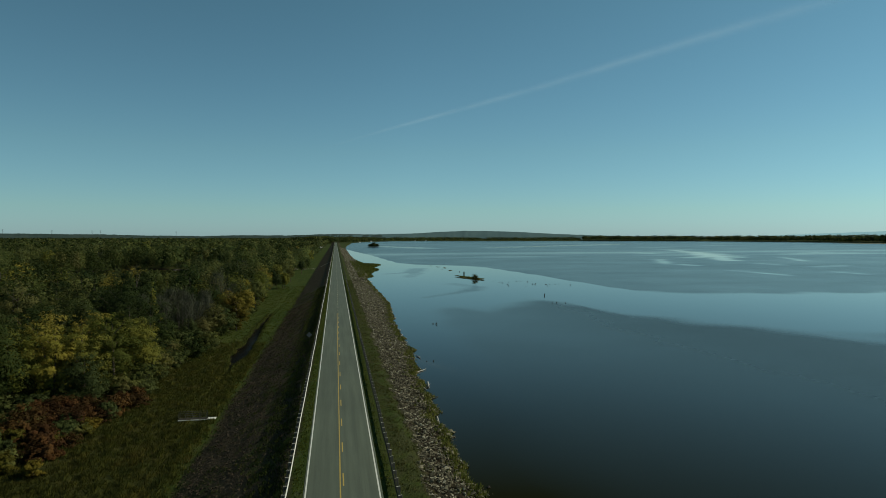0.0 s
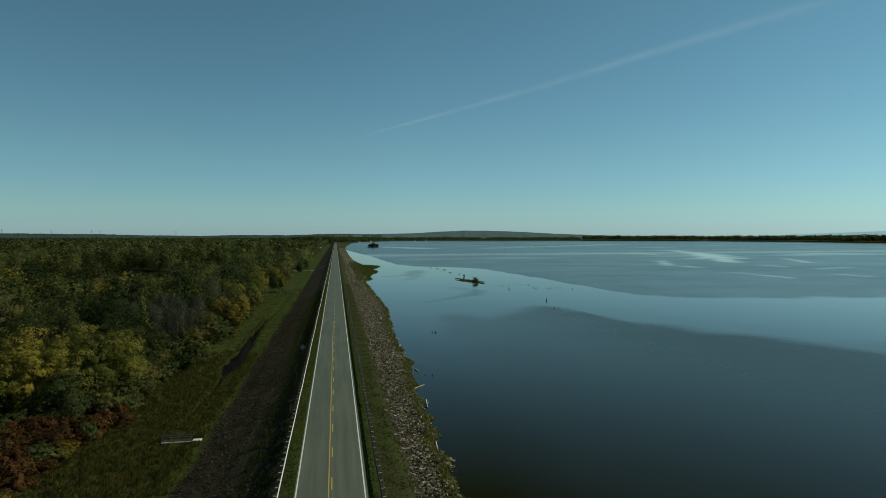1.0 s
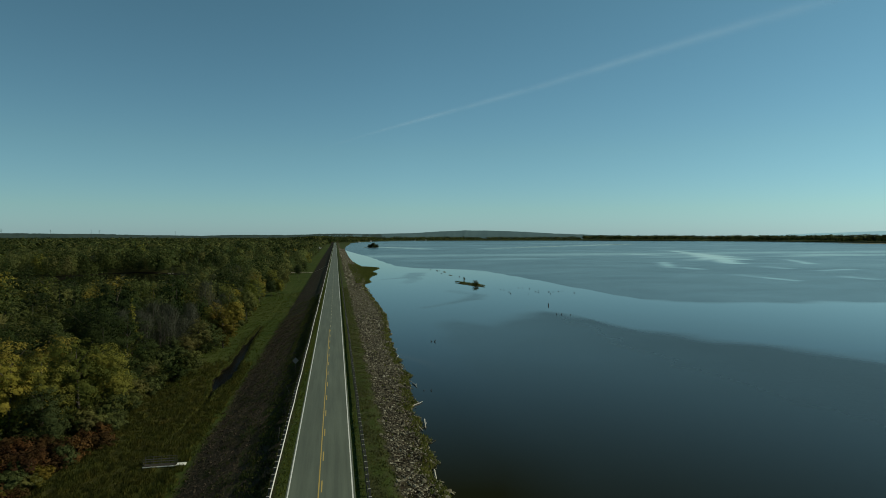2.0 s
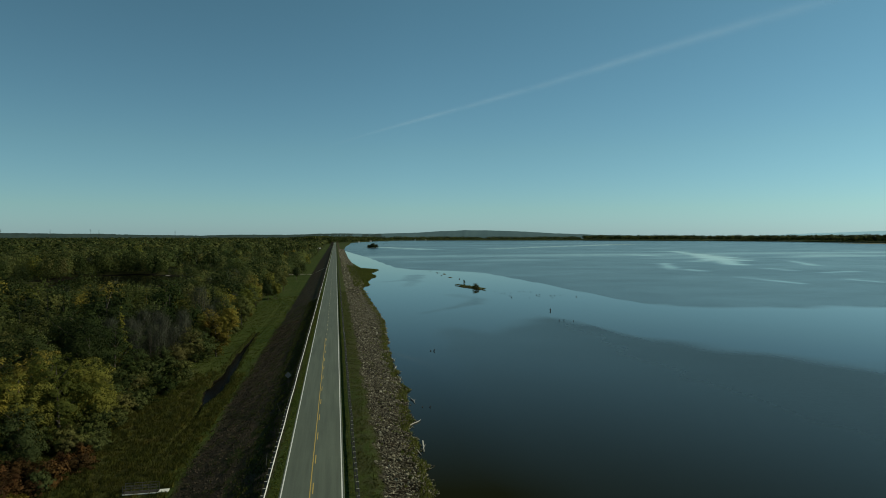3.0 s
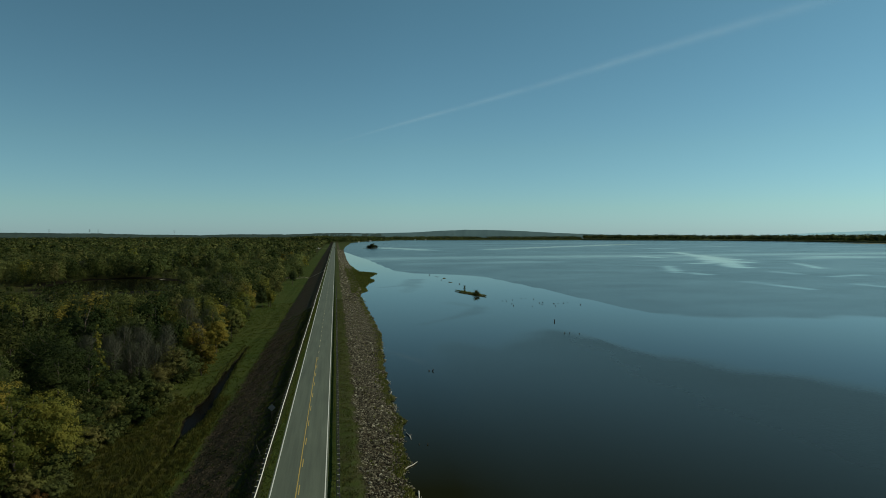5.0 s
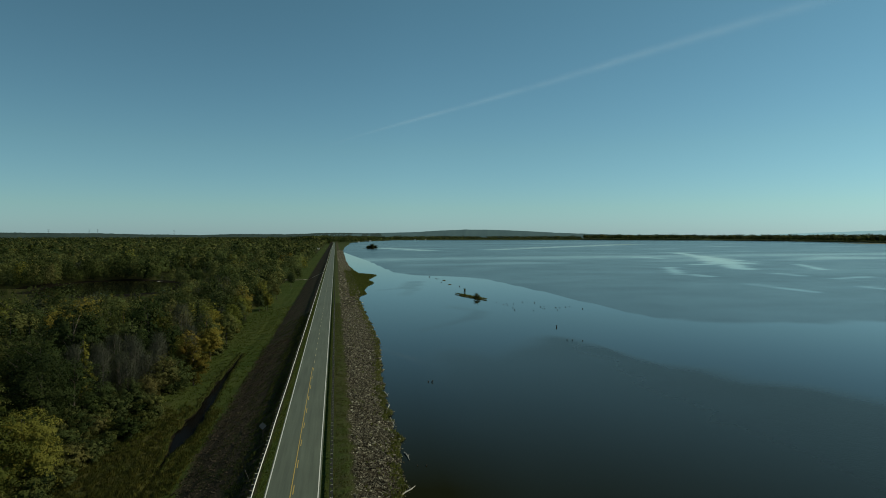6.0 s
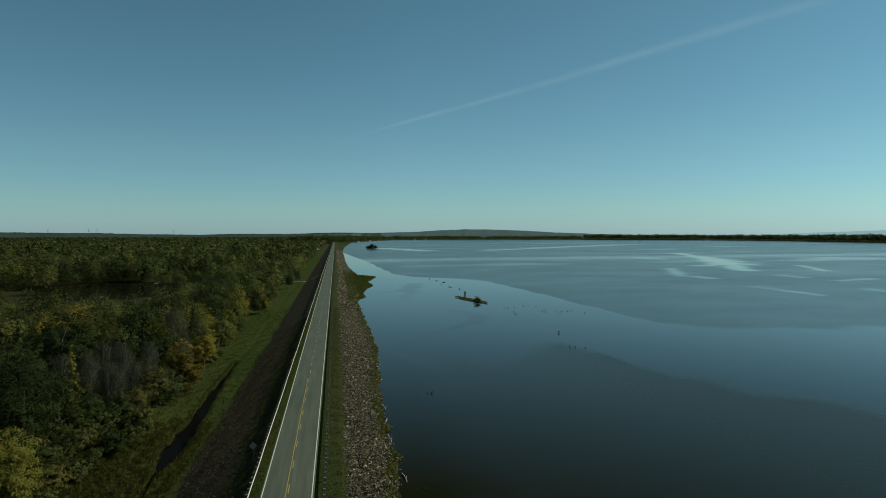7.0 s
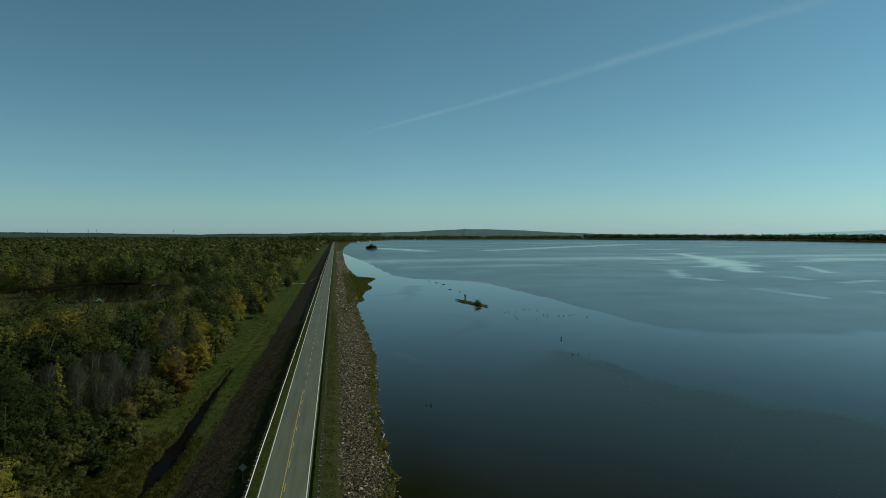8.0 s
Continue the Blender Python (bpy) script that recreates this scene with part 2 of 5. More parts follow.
def mesh_of(name, verts, faces, mat, smooth=False, normals=None):
    """One mesh from arrays; faces all have the same number of corners; normals, one for each vertex, shade foliage softly."""
    verts, faces = np.asarray(verts, np.float32), np.asarray(faces, np.int32)
    me = bpy.data.meshes.new(name)
    k = faces.shape[1]
    me.vertices.add(len(verts))
    me.vertices.foreach_set("co", verts.ravel())
    me.loops.add(faces.size)
    me.loops.foreach_set("vertex_index", faces.ravel())
    me.polygons.add(len(faces))
    me.polygons.foreach_set("loop_start", np.arange(0, faces.size, k, dtype=np.int32))
    me.polygons.foreach_set("use_smooth", np.full(len(faces), smooth or normals is not None))
    me.update(calc_edges=True)
    if normals is not None:
        a = me.attributes.new("custom_normal", "FLOAT_VECTOR", "POINT")
        a.data.foreach_set("vector", np.asarray(normals, np.float32).ravel())
    me.materials.append(mat)
    return me


def give(me, name, values):
    a = me.attributes.new(name, "FLOAT", "POINT")
    a.data.foreach_set("value", np.asarray(values, np.float32))


def box(bm, x0, x1, y0, y1, z0, z1, bevel=0.0):
    r = bmesh.ops.create_cube(bm, size=1.0, matrix=Matrix.Translation(((x0 + x1) / 2, (y0 + y1) / 2, (z0 + z1) / 2)) @ Matrix.Diagonal((x1 - x0, y1 - y0, z1 - z0, 1)))
    if bevel:
        edges = list({e for v in r["verts"] for e in v.link_edges})
        bmesh.ops.bevel(bm, geom=edges, offset=bevel, segments=1, affect="EDGES")


def tube(bm, points, radii, sides=6):
    """A tapered tube through points."""
    rings = []
    for i, p in enumerate(points):
        a, c = points[max(i - 1, 0)], points[min(i + 1, len(points) - 1)]
        q = (Vector(c) - Vector(a)).to_track_quat("Z", "Y")
        rings.append([bm.verts.new(Vector(p) + q @ Vector((radii[i] * math.cos(2 * math.pi * k / sides), radii[i] * math.sin(2 * math.pi * k / sides), 0))) for k in range(sides)])
    for a, c in zip(rings, rings[1:]):
        for k in range(sides):
            bm.faces.new((a[k], a[(k + 1) % sides], c[(k + 1) % sides], c[k]))
    bm.faces.new(rings[0][::-1])
    bm.faces.new(rings[-1])


def smooth_noise(x, y, scale, seed=0):
    """Cheap smooth noise on arrays, about -1 to 1."""
    r = np.random.RandomState(seed)
    out = 0.0
    for k in range(6):
        a, ph, f = r.uniform(0, 2 * np.pi), r.uniform(0, 6.3), r.uniform(0.6, 1.7) / scale
        out = out + np.sin((x * np.cos(a) + y * np.sin(a)) * f * 2 * np.pi + ph + 1.3 * np.sin((x * np.sin(a) - y * np.cos(a)) * f * 3 + ph))
    return out / 3.2


# ---- the plan ----
WATER = -2.97
LAND = -7.0
SHORE_Y = (-400, 57.8, 76.7, 89.6, 112.4, 137, 154.8, 169.5, 197, 234.2, 267.3, 336.2, 385.3, 402.6, 425.5, 459, 486.5, 506.5, 523.5, 544.3, 563.8, 573.5, 583.2, 596.8, 641.5, 685.3, 758.2, 888.4, 1360.8, 1727.2, 2160.8, 2430, 2624.4)
SHORE_X = (14, 13.9, 13.6, 14.3, 14.7, 16.9, 16.2, 16.6, 17.7, 19.9, 19.7, 18.7, 18.1, 24.5, 23.8, 28.3, 34.8, 32.1, 32.5, 36.9, 40.8, 42.6, 36.9, 26.9, 25.3, 24, 20.4, 19, 22.4, 29.1, 48.6, 64.2, 62.2)
FAR_SHORE = ((64, 2700), (150, 3300), (420, 4150), (1100, 4250), (1765, 4060), (2430, 3600), (2560, 3000), (2420, 2250), (3400, 1500), (4950, 900), (4950, -1500), (14, -1500))


def shore(y):
    y = np.asarray(y, float)
    rag = 0.5 * smooth_noise(y, y * 0.3, 9.0, 3) + 0.28 * smooth_noise(y, y * 0.3, 2.7, 5)
    return np.interp(y, SHORE_Y, SHORE_X) + rag * np.where(y > 900, 2.0, 1.0)


def lake_distance(x, y):
    """How far inside the lake a place is (negative on land), for the wide lake beyond the causeway."""
    poly = [(sx, sy) for sx, sy in zip(SHORE_X, SHORE_Y)][1:-1] + list(FAR_SHORE)
    best, inside = np.full(x.shape, 1e9), np.zeros(x.shape, bool)
    for (ax, ay), (bx, by) in zip(poly, poly[1:] + poly[:1]):
        dx, dy = bx - ax, by - ay
        t = np.clip(((x - ax) * dx + (y - ay) * dy) / (dx * dx + dy * dy + 1e-9), 0, 1)
        best = np.minimum(best, np.hypot(x - ax - t * dx, y - ay - t * dy))
        if ay != by:
            inside ^= ((ay > y) != (by > y)) & (x < (bx - ax) * (y - ay) / (by - ay) + ax)
    return np.where(inside, best, -best)


def ditch_half(y):
    return np.interp(y, (60, 100, 140, 150, 156, 163, 176, 195, 215, 240, 248), (0.0, 0.0, 0.3, 0.7, 1.7, 2.2, 1.75, 1.4, 0.95, 0.5, 0.0)) * (0.95 + 0.2 * smooth_noise(np.asarray(y, float), 0 * np.asarray(y, float), 11, 17))


def ditch_x(y):
    return np.interp(y, (60, 105, 145, 155, 163, 177, 198, 217, 243), (-26, -25.5, -25.2, -25.4, -25.9, -25.2, -25.9, -26.0, -26.2)) + 0.4 * smooth_noise(y, 0 * y, 25, 11)


def pond(x, y):
    """Below 1 inside the pond in the woods."""
    return ((x + 166 + 0.1 * (y - 530)) / 47) ** 2 + ((y - 535 + 0.3 * (x + 172)) / 68) ** 2 + 0.18 * smooth_noise(x, y, 60, 21)


def forest_edge(y):
    """The wood's border towards the lawn."""
    return np.interp(y, (60, 100, 114, 122, 140, 155, 170, 185, 205, 225, 250, 300, 380, 420, 500, 580, 700, 1200, 2600),
                     (-60, -60, -54, -40, -40, -46, -44, -38, -33.5, -34, -33.5, -35, -40, -39, -36, -33, -31, -30, -30))


def height(x, y):
    """The lie of the land."""
    x, y = np.asarray(x, float), np.asarray(y, float)
    xs = shore(y)
    rough = 0.10 * smooth_noise(x, y, 3.1, 7) + 0.16 * smooth_noise(x, y, 9.0, 8)
    toe = -19.6 + 0.6 * smooth_noise(y, 0 * y, 40, 9)
    brow = -6.7 + 0.35 * smooth_noise(y, 0 * y, 13, 16)
    left = np.where(x < toe, LAND - 0.15 * np.clip((toe - x) / 6, 0, 1), np.where(x > brow, -0.92 + np.clip((x - brow) / (-5.5 - brow), 0, 1) * 0.72, LAND + (x - toe) / (brow - toe) * (-0.92 - LAND)))
    d = np.abs(x - ditch_x(y))
    hw = ditch_half(y)
    left = left - 1.0 * np.clip(1.5 - d / np.maximum(hw, 0.3), 0, 1) * np.clip(hw / 0.8, 0, 1)
    left = left + np.where(x < toe, rough * 1.0, rough * 0.55)
    left = left + np.where(x < -60, 0.004 * np.clip(-60 - x, 0, 800), 0) * np.clip((y - 900) / 900, 0, 1)
    left = np.where(pond(x, y) < 1.15, np.minimum(left, LAND - 0.3 - 1.2 * np.clip(1.1 - pond(x, y), 0, 1)), left)
    crest = -0.10 - 0.028 * np.maximum(np.abs(x) - 4.2, 0) ** 1.3
    u = np.clip((x - 7.6) / np.maximum(xs - 7.6, 1), 0, 3)
    flat = np.clip((xs - 21.5) / 6, 0, 1)                     # low grassy spits keep close to the water
    bank = -0.35 + (WATER + 0.35) * u
    spit = np.where(x < 16, -0.35 + (WATER + 0.75) * np.clip((x - 7.6) / 8.5, 0, 1), WATER + 0.40 * np.clip((xs - x) / 4, -3, 1))
    right = np.where(x < xs, bank * (1 - flat) + spit * flat, WATER - 0.30 * (x - xs))
    right = np.maximum(right + 0.35 * rough * np.clip(u, 0, 1), -9)
    z = np.where(x < -5.5, left, np.where(x > 7.6, right, crest + np.where(np.abs(x) > 4.4, 0.25 * rough, 0)))
    far = y > 2500
    w = lake_distance(x, y)
    wide = np.where(w > 0, np.maximum(WATER - 0.05 * w, -9), WATER + np.minimum(np.clip(-w * 0.06, 0, 20), np.interp(x, (-300, 100), (1, 20))) + 1.2 * smooth_noise(x, y, 300, 31))
    return np.where((far & ((x > 40) | (y > 2750))) | (x > 1500), np.where(w > 0, wide, np.maximum(wide, WATER + 0.2)), z)


def axis(*spans):
    out = []
    for a, c, step in spans:
        out += list(np.arange(a, c, step))
    return np.array(out + [spans[-1][1]])


def sheet(xs, ys, zf):
    gx, gy = np.meshgrid(xs, ys)
    v = np.stack([gx.ravel(), gy.ravel(), zf(gx.ravel(), gy.ravel())], 1)
    i = np.arange(len(ys) - 1)[:, None] * len(xs) + np.arange(len(xs) - 1)[None]
    i = i.ravel()
    return v, np.stack([i, i + 1, i + len(xs) + 1, i + len(xs)], 1)


# ---- ground ----
v, f = sheet(axis((-4990, -700, 110), (-700, -120, 20), (-120, -40, 4), (-40, -28, 1.0), (-28, -22, 0.45), (-22, 14, 0.7), (14, 24, 0.6), (24, 50, 1.2), (50, 130, 8), (130, 1500, 80), (1500, 4990, 110)),
             axis((-900, 20, 60), (20, 260, 1.5), (260, 420, 3), (420, 660, 4), (660, 1000, 10), (1000, 4990, 45)), height)
me = mesh_of("ground", v, f, M_GROUND, True)
x, y = v[:, 0], v[:, 1]
toe = -19.6 + 1.1 * smooth_noise(x, y, 14, 9) + 0.5 * smooth_noise(x, y, 3, 10)
bank_l = np.clip((x - toe) / 1.2, 0, 1) * (x < -5.2)
xs_ = shore(y)
bank_r = np.clip((x - 7.9 - 0.5 * smooth_noise(x, y, 6, 12)) / 0.8, 0, 1) * np.where((xs_ > 23) & (x > 13), 0.1, 1)
shoulder = np.clip(0.25 + 0.9 * smooth_noise(x, y, 2.4, 18) + 0.4 * smooth_noise(x, y, 9, 19), 0, 0.4) * (x > 5.0) * (x < 8.4)
give(me, "gravel", np.clip(bank_l + bank_r + shoulder, 0, 1))
give(me, "weeds", np.where(x < 0, np.clip(0.55 + (x + 13) * 0.07 + 0.3 * smooth_noise(x, y, 18, 13), 0, 1) * np.clip((300 - y) / 120, 0.6, 1), 0.25))
give(me, "reeds", np.clip((180 + 14 * smooth_noise(x, y, 20, 14) - y) / 18, 0, 1) * np.clip((-21.5 - x) / 2, 0, 1) + (x < -38) * 0.8 * (y >= 170) + (x > 4.3) * 0.15)
dh = ditch_half(y)
# ditch and pond mud; litter and painted shade under the wood; painted shade between riprap
give(me, "mud_shade", np.clip(2.2 - 1.6 * np.abs(x - ditch_x(y) + 0.25 * smooth_noise(x, y, 4, 15)) / np.maximum(dh, 0.05), 0, 1) * (dh > 0.2) * (y > 100) + (pond(x, y) < 1.3) * (x < -60) * 0.8 + 0.4 * (x < forest_edge(y) - 4) + bank_r * 0.5 * (xs_ < 23) * (y < 330))
tagged(new("ground", me), "grassy low land, weedy gravel bank and causeway crest", "ground", kind="structure")

# ---- lake ----
BREEZE_NEAR = ((10, 20, 24.4, 33, 44, 53, 84, 92, 96.5, 107, 118, 131, 200, 400, 5000), (165, 172, 181, 214, 225, 216, 241, 228, 190, 172, 160, 140, 112, 98, 98))
BREEZE_FAR = ((20, 52, 61, 76, 104, 128, 135, 139, 141, 146, 167, 205, 256, 400, 5000), (1300, 810, 598, 551, 530, 497, 420, 354, 287, 258, 241, 238, 232, 222, 198))
SLICKS = (
    # from x, y to x, y, half width across, calm: streaks where the breeze leaves the lake smooth
    (690, 1132, 625, 970, 16, 0.7), (625, 970, 587, 866, 24, 0.8), (587, 866, 506, 716, 30, 0.9), (506, 716, 438, 602, 15, 0.8), (450, 693, 500, 722, 16, 0.6),
    (314, 429, 310, 364, 3.5, 0.6), (379, 648, 323, 539, 8, 0.5), (332, 527, 330, 503, 6, 0.6), (499, 935, 505, 880, 20, 0.6), (574, 1649, 790, 1834, 45, 0.8), (790, 1834, 1144, 2177, 50, 0.8),
    (421, 529, 419, 500, 8, 0.45), (577, 683, 513, 574, 7, 0.5), (378, 395, 374, 365, 4, 0.5), (425, 462, 468, 478, 7, 0.45), (131, 1700, 210, 1416, 40, 0.7), (379, 1433, 687, 1739, 32, 0.75),
)
PUFFS = (
    # light breaths of wind on the smooth water by the shore
    (38, 256, 52, 272, 3.2, 0.55), (52, 272, 66, 287, 5, 0.6), (66, 287, 74, 307, 6.5, 0.6), (74, 307, 66, 328, 7, 0.5),
    (35, 426, 55, 440, 5, 0.5), (55, 440, 67, 492, 9, 0.55), (47, 388, 58, 432, 6, 0.45),
)


def ruffle(x, y):
    """Where the breeze roughens the lake: 0 is a mirror, 1 a ruffled sheet."""
    wob = 6 * smooth_noise(x, y, 45, 41)
    near = np.clip((np.interp(x, *BREEZE_NEAR) - y + 1.2 * wob) / 32 + 0.5, 0, 1) * np.clip((x - 15 - 0.05 * (y - 60) + 0.3 * wob) / 16, 0, 1) * (0.62 + 0.38 * np.clip((x - 35) / 75, 0, 1))
    far = np.clip((y - np.interp(x, *BREEZE_FAR) + wob) / (5 + 0.035 * y), 0, 1)
    band = smooth_noise(x * 0.35, y, 420, 43) + 0.6 * smooth_noise(x * 0.5, y, 170, 44)
    calm = np.clip((band - 0.45) / 0.9, 0, 1) * np.clip((y - 560) / 200, 0, 1) * 0.22
    calm = np.maximum(calm, 0.2 * np.exp(-((y - 905 - 0.1 * x + 2 * wob) / 60) ** 2))
    for ax, ay, bx, by, wide, much in SLICKS:
        t = np.clip(((x - ax) * (bx - ax) + (y - ay) * (by - ay)) / ((bx - ax) ** 2 + (by - ay) ** 2), 0, 1)
        off = np.hypot(x - ax - t * (bx - ax), y - ay - t * (by - ay)) + 0.06 * wide * wob
        calm = np.maximum(calm, 0.52 * much * np.clip(1.3 - off / wide, 0, 1))
    puff = 0 * x
    for ax, ay, bx, by, wide, much in PUFFS:
        t = np.clip(((x - ax) * (bx - ax) + (y - ay) * (by - ay)) / ((bx - ax) ** 2 + (by - ay) ** 2), 0, 1)
        off = np.hypot(x - ax - t * (bx - ax), y - ay - t * (by - ay)) + 0.03 * wide * wob
        puff = np.maximum(puff, 0.8 * much * np.clip(1.35 - 0.8 * off / wide, 0, 1))
    return np.clip(np.maximum(np.maximum(near * 0.86, far * 0.62), puff) - calm, 0, 1)


lx, ly = axis((8, 150, 3), (150, 700, 8), (700, 1200, 14), (1200, 4990, 120)), axis((-1500, 30, 120), (30, 320, 4), (320, 700, 6), (700, 1300, 12), (1300, 2400, 30), (2400, 4990, 130))
v, f = sheet(lx, ly, lambda a, c: 0 * a + WATER)
me = mesh_of("lake", v, f, M_WATER, True)
give(me, "ruffle", ruffle(v[:, 0], v[:, 1]))
tagged(new("lake", me), "broad calm lake with breeze-ruffled patches", "lake", kind="structure")

# ---- road ----
ROAD_END = 2680.0
bm = bmesh.new()
prof = ((-3.62, -0.14), (-3.58, -0.07), (0, 0.0), (3.62, -0.07), (3.68, -0.14))
ry = axis((-140, 300, 20), (300, ROAD_END, 70))
rows = [[bm.verts.new((px, py, pz)) for px, pz in prof] for py in ry]
for a, c in zip(rows, rows[1:]):
    for k in range(len(prof) - 1):
        bm.faces.new((a[k], a[k + 1], c[k + 1], c[k]))
road = part("road", bm, M_ASPHALT)
tagged(road, "straight two-lane grey asphalt road on the causeway", "road", kind="structure")


def road_z(px):
    return -0.07 * abs(px) / 3.6


def stripe(name, px, width, y0, y1, mat, label):
    bm = bmesh.new()
    ys = [y0] if y1 - y0 < 5 else list(np.arange(y0, y1, 40.0))
    ys.append(y1)
    rows = [[bm.verts.new((px + s * width / 2, py, road_z(px + s * width / 2) + h)) for s, h in ((-1, -0.004), (-1, 0.006), (1, 0.006), (1, -0.004))] for py in ys]
    for a, c in zip(rows, rows[1:]):
        for k in range(3):
            bm.faces.new((a[k], a[k + 1], c[k + 1], c[k]))
    return part(name, bm, mat, road, label)


stripe("edge_line", -3.375, 0.14, -140, ROAD_END, M_WHITE, "white painted edge line")
stripe("edge_line", 3.375, 0.14, -140, ROAD_END, M_WHITE, "white painted edge line")
stripe("solid_centre_line", -0.20, 0.13, -140, 185.7, M_YELLOW, "solid yellow no-passing line")
dash = stripe("centre_dash", 0.10, 0.13, 0.0, 3.05, M_YELLOW, "")
dash.location.y = 59.3 - 12 * 9.0 - 3.05
pale = dash.data.copy()
pale.materials[0] = M_FADED
for k in range(-11, 288):
    c = dash.copy()
    c.data = dash.data if k < 15 else pale
    scene.collection.objects.link(c)
    c.location.y = 59.3 - 3.05 + 9.0 * k

# ---- guard rails ----
POST_GAP = 1.905
RAIL_END = 2600.0


def rail_x(side, y):
    return (-5.0 if side < 0 else 4.85) + 0.05 * smooth_noise(np.asarray(y, float), 0 * np.asarray(y, float), 28, 51 if side < 0 else 52)


def post_mesh(side):
    """A post with its spacer block; the rail hangs on the road side."""
    bm = bmesh.new()
    s = side
    box(bm, min(s * 0.22, s * 0.40), max(s * 0.22, s * 0.40), -0.05, 0.05, -0.6, 0.74, 0.01)
    box(bm, min(s * 0.04, s * 0.22), max(s * 0.04, s * 0.22), -0.055, 0.055, 0.36, 0.72, 0.008)
    me = bpy.data.meshes.new("post")
    bm.to_mesh(me)
    bm.free()
    me.materials.append(M_POST)
    me.materials.append(M_LITTOP)
    # up-facing tops take a paler colour that paints in the sunlight on them
    for face in me.polygons:
        face.material_index = int(face.normal.z > 0.9 and face.center.z > 0.5)
    return me


def beam(side, y0, y1, step, parent):
    """A W-shaped steel rail that follows the line of the posts."""
    s = side
    prof = ((0.0, 0.42), (-s * 0.06, 0.47), (-s * 0.06, 0.51), (0.0, 0.56), (0.0, 0.59), (-s * 0.06, 0.64), (-s * 0.06, 0.68), (0.0, 0.73), (s * 0.015, 0.72))
    ys = np.append(np.arange(y0, y1, step), y1)
    lift = 0.03 * smooth_noise(ys, 0 * ys, 17, 53 + side)
    v = np.array([[rail_x(side, py) + px, py, pz - 0.03 + dz] for py, dz in zip(ys, lift) for px, pz in prof])
    k = len(prof)
    f = [(i * k + j, i * k + j + 1, (i + 1) * k + j + 1, (i + 1) * k + j) for i in range(len(ys) - 1) for j in range(k - 1)]
    # right beam is darker: the shade on its road face is put into the colour
    me = mesh_of("beam", v, f, M_STEEL if side < 0 else M_DARKSTEEL)
    ob = new("beam", me)
    ob.parent = parent
    return tagged(ob, "galvanised W-profile steel beam")


def stone_shapes(count, seed, flat=0.6, corners=9):
    """Angular blocks: convex hulls of a few random points. Returns arrays of triangles."""
    r = random.Random(seed)
    out = []
    for _ in range(count):
        bm = bmesh.new()
        for _ in range(corners):
            p = Vector((r.gauss(0, 1), r.gauss(0, 1), r.gauss(0, 1))).normalized() * r.uniform(0.8, 1.1)
            bm.verts.new((p.x * r.uniform(0.8, 1.1) * 0.5, p.y * 0.42, p.z * flat * 0.5))
        bmesh.ops.convex_hull(bm, input=bm.verts)
        for v in [v for v in bm.verts if not v.link_faces]:
            bm.verts.remove(v)
        bm.verts.index_update()
        bm.normal_update()
        out.append((np.array([v.co[:] for v in bm.verts]), np.array([[v.index for v in f.verts] for f in bm.faces if len(f.verts) == 3])))
        bm.free()
    return out


def joined(protos, places, name, mat, attr=None, smooth=False):
    """Many turned, scaled copies of small array meshes in one mesh. places: proto, x, y, z, scale xyz, turn, tone."""
    places = np.array(places, float)
    vs, fs, ts, ns, at = [], [], [], [], 0
    for which, (pv, pf, *pn) in enumerate(protos):
        p = places[places[:, 0] == which]
        if not len(p):
            continue
        c, s = np.cos(p[:, 7])[:, None], np.sin(p[:, 7])[:, None]
        a, b = pv[None, :, 0] * p[:, 4:5], pv[None, :, 1] * p[:, 5:6]
        v = np.stack([a * c - b * s + p[:, 1:2], a * s + b * c + p[:, 2:3], pv[None, :, 2] * p[:, 6:7] + p[:, 3:4]], 2)
        vs.append(v.reshape(-1, 3))
        fs.append((pf[None] + (np.arange(len(p)) * len(pv))[:, None, None] + at).reshape(-1, 3))
        ts.append(np.repeat(p[:, 8], len(pv)))
        if pn:
            a, b = pn[0][None, :, 0], pn[0][None, :, 1]
            ns.append(np.stack([a * c - b * s, a * s + b * c, np.repeat(pn[0][None, :, 2], len(p), 0)], 2).reshape(-1, 3))
        at += len(p) * len(pv)
    me = mesh_of(name, np.concatenate(vs), np.concatenate(fs), mat, smooth, np.concatenate(ns) if ns else None)
    if attr:
        give(me, attr, np.concatenate(ts))
    return me


# ---- trees: shapes ----


def unit(a):
    return a / (np.linalg.norm(a, axis=1)[:, None] + 1e-9)


def leaf_sprays(centres, outward, size, rng, soft=0.13):
    """A small spray of leaves (one triangle) at each centre, loosely facing outward: vertices, faces, normals."""
    n = len(centres)
    out = unit(outward)
    nrm = unit(out + rng.normal(0, 0.34, (n, 3)))
    u = unit(np.cross(nrm, rng.normal(0, 1, (n, 3))))
    w = np.cross(nrm, u)
    s = size * rng.uniform(0.55, 1.35, (n, 1))
    a, b = u * s, w * s * rng.uniform(0.5, 0.9, (n, 1))
    tri = np.stack([centres - a, centres + b * 1.3, centres + a * 0.9 - b], 1)
    turned = (np.cross(tri[:, 1] - tri[:, 0], tri[:, 2] - tri[:, 0]) * out).sum(1) < 0
    tri[turned] = tri[turned][:, ::-1]
    shade = unit(out + rng.normal(0, soft, (n, 3)))
    return tri.reshape(-1, 3), np.arange(n * 3).reshape(-1, 3), np.repeat(shade, 3, 0)


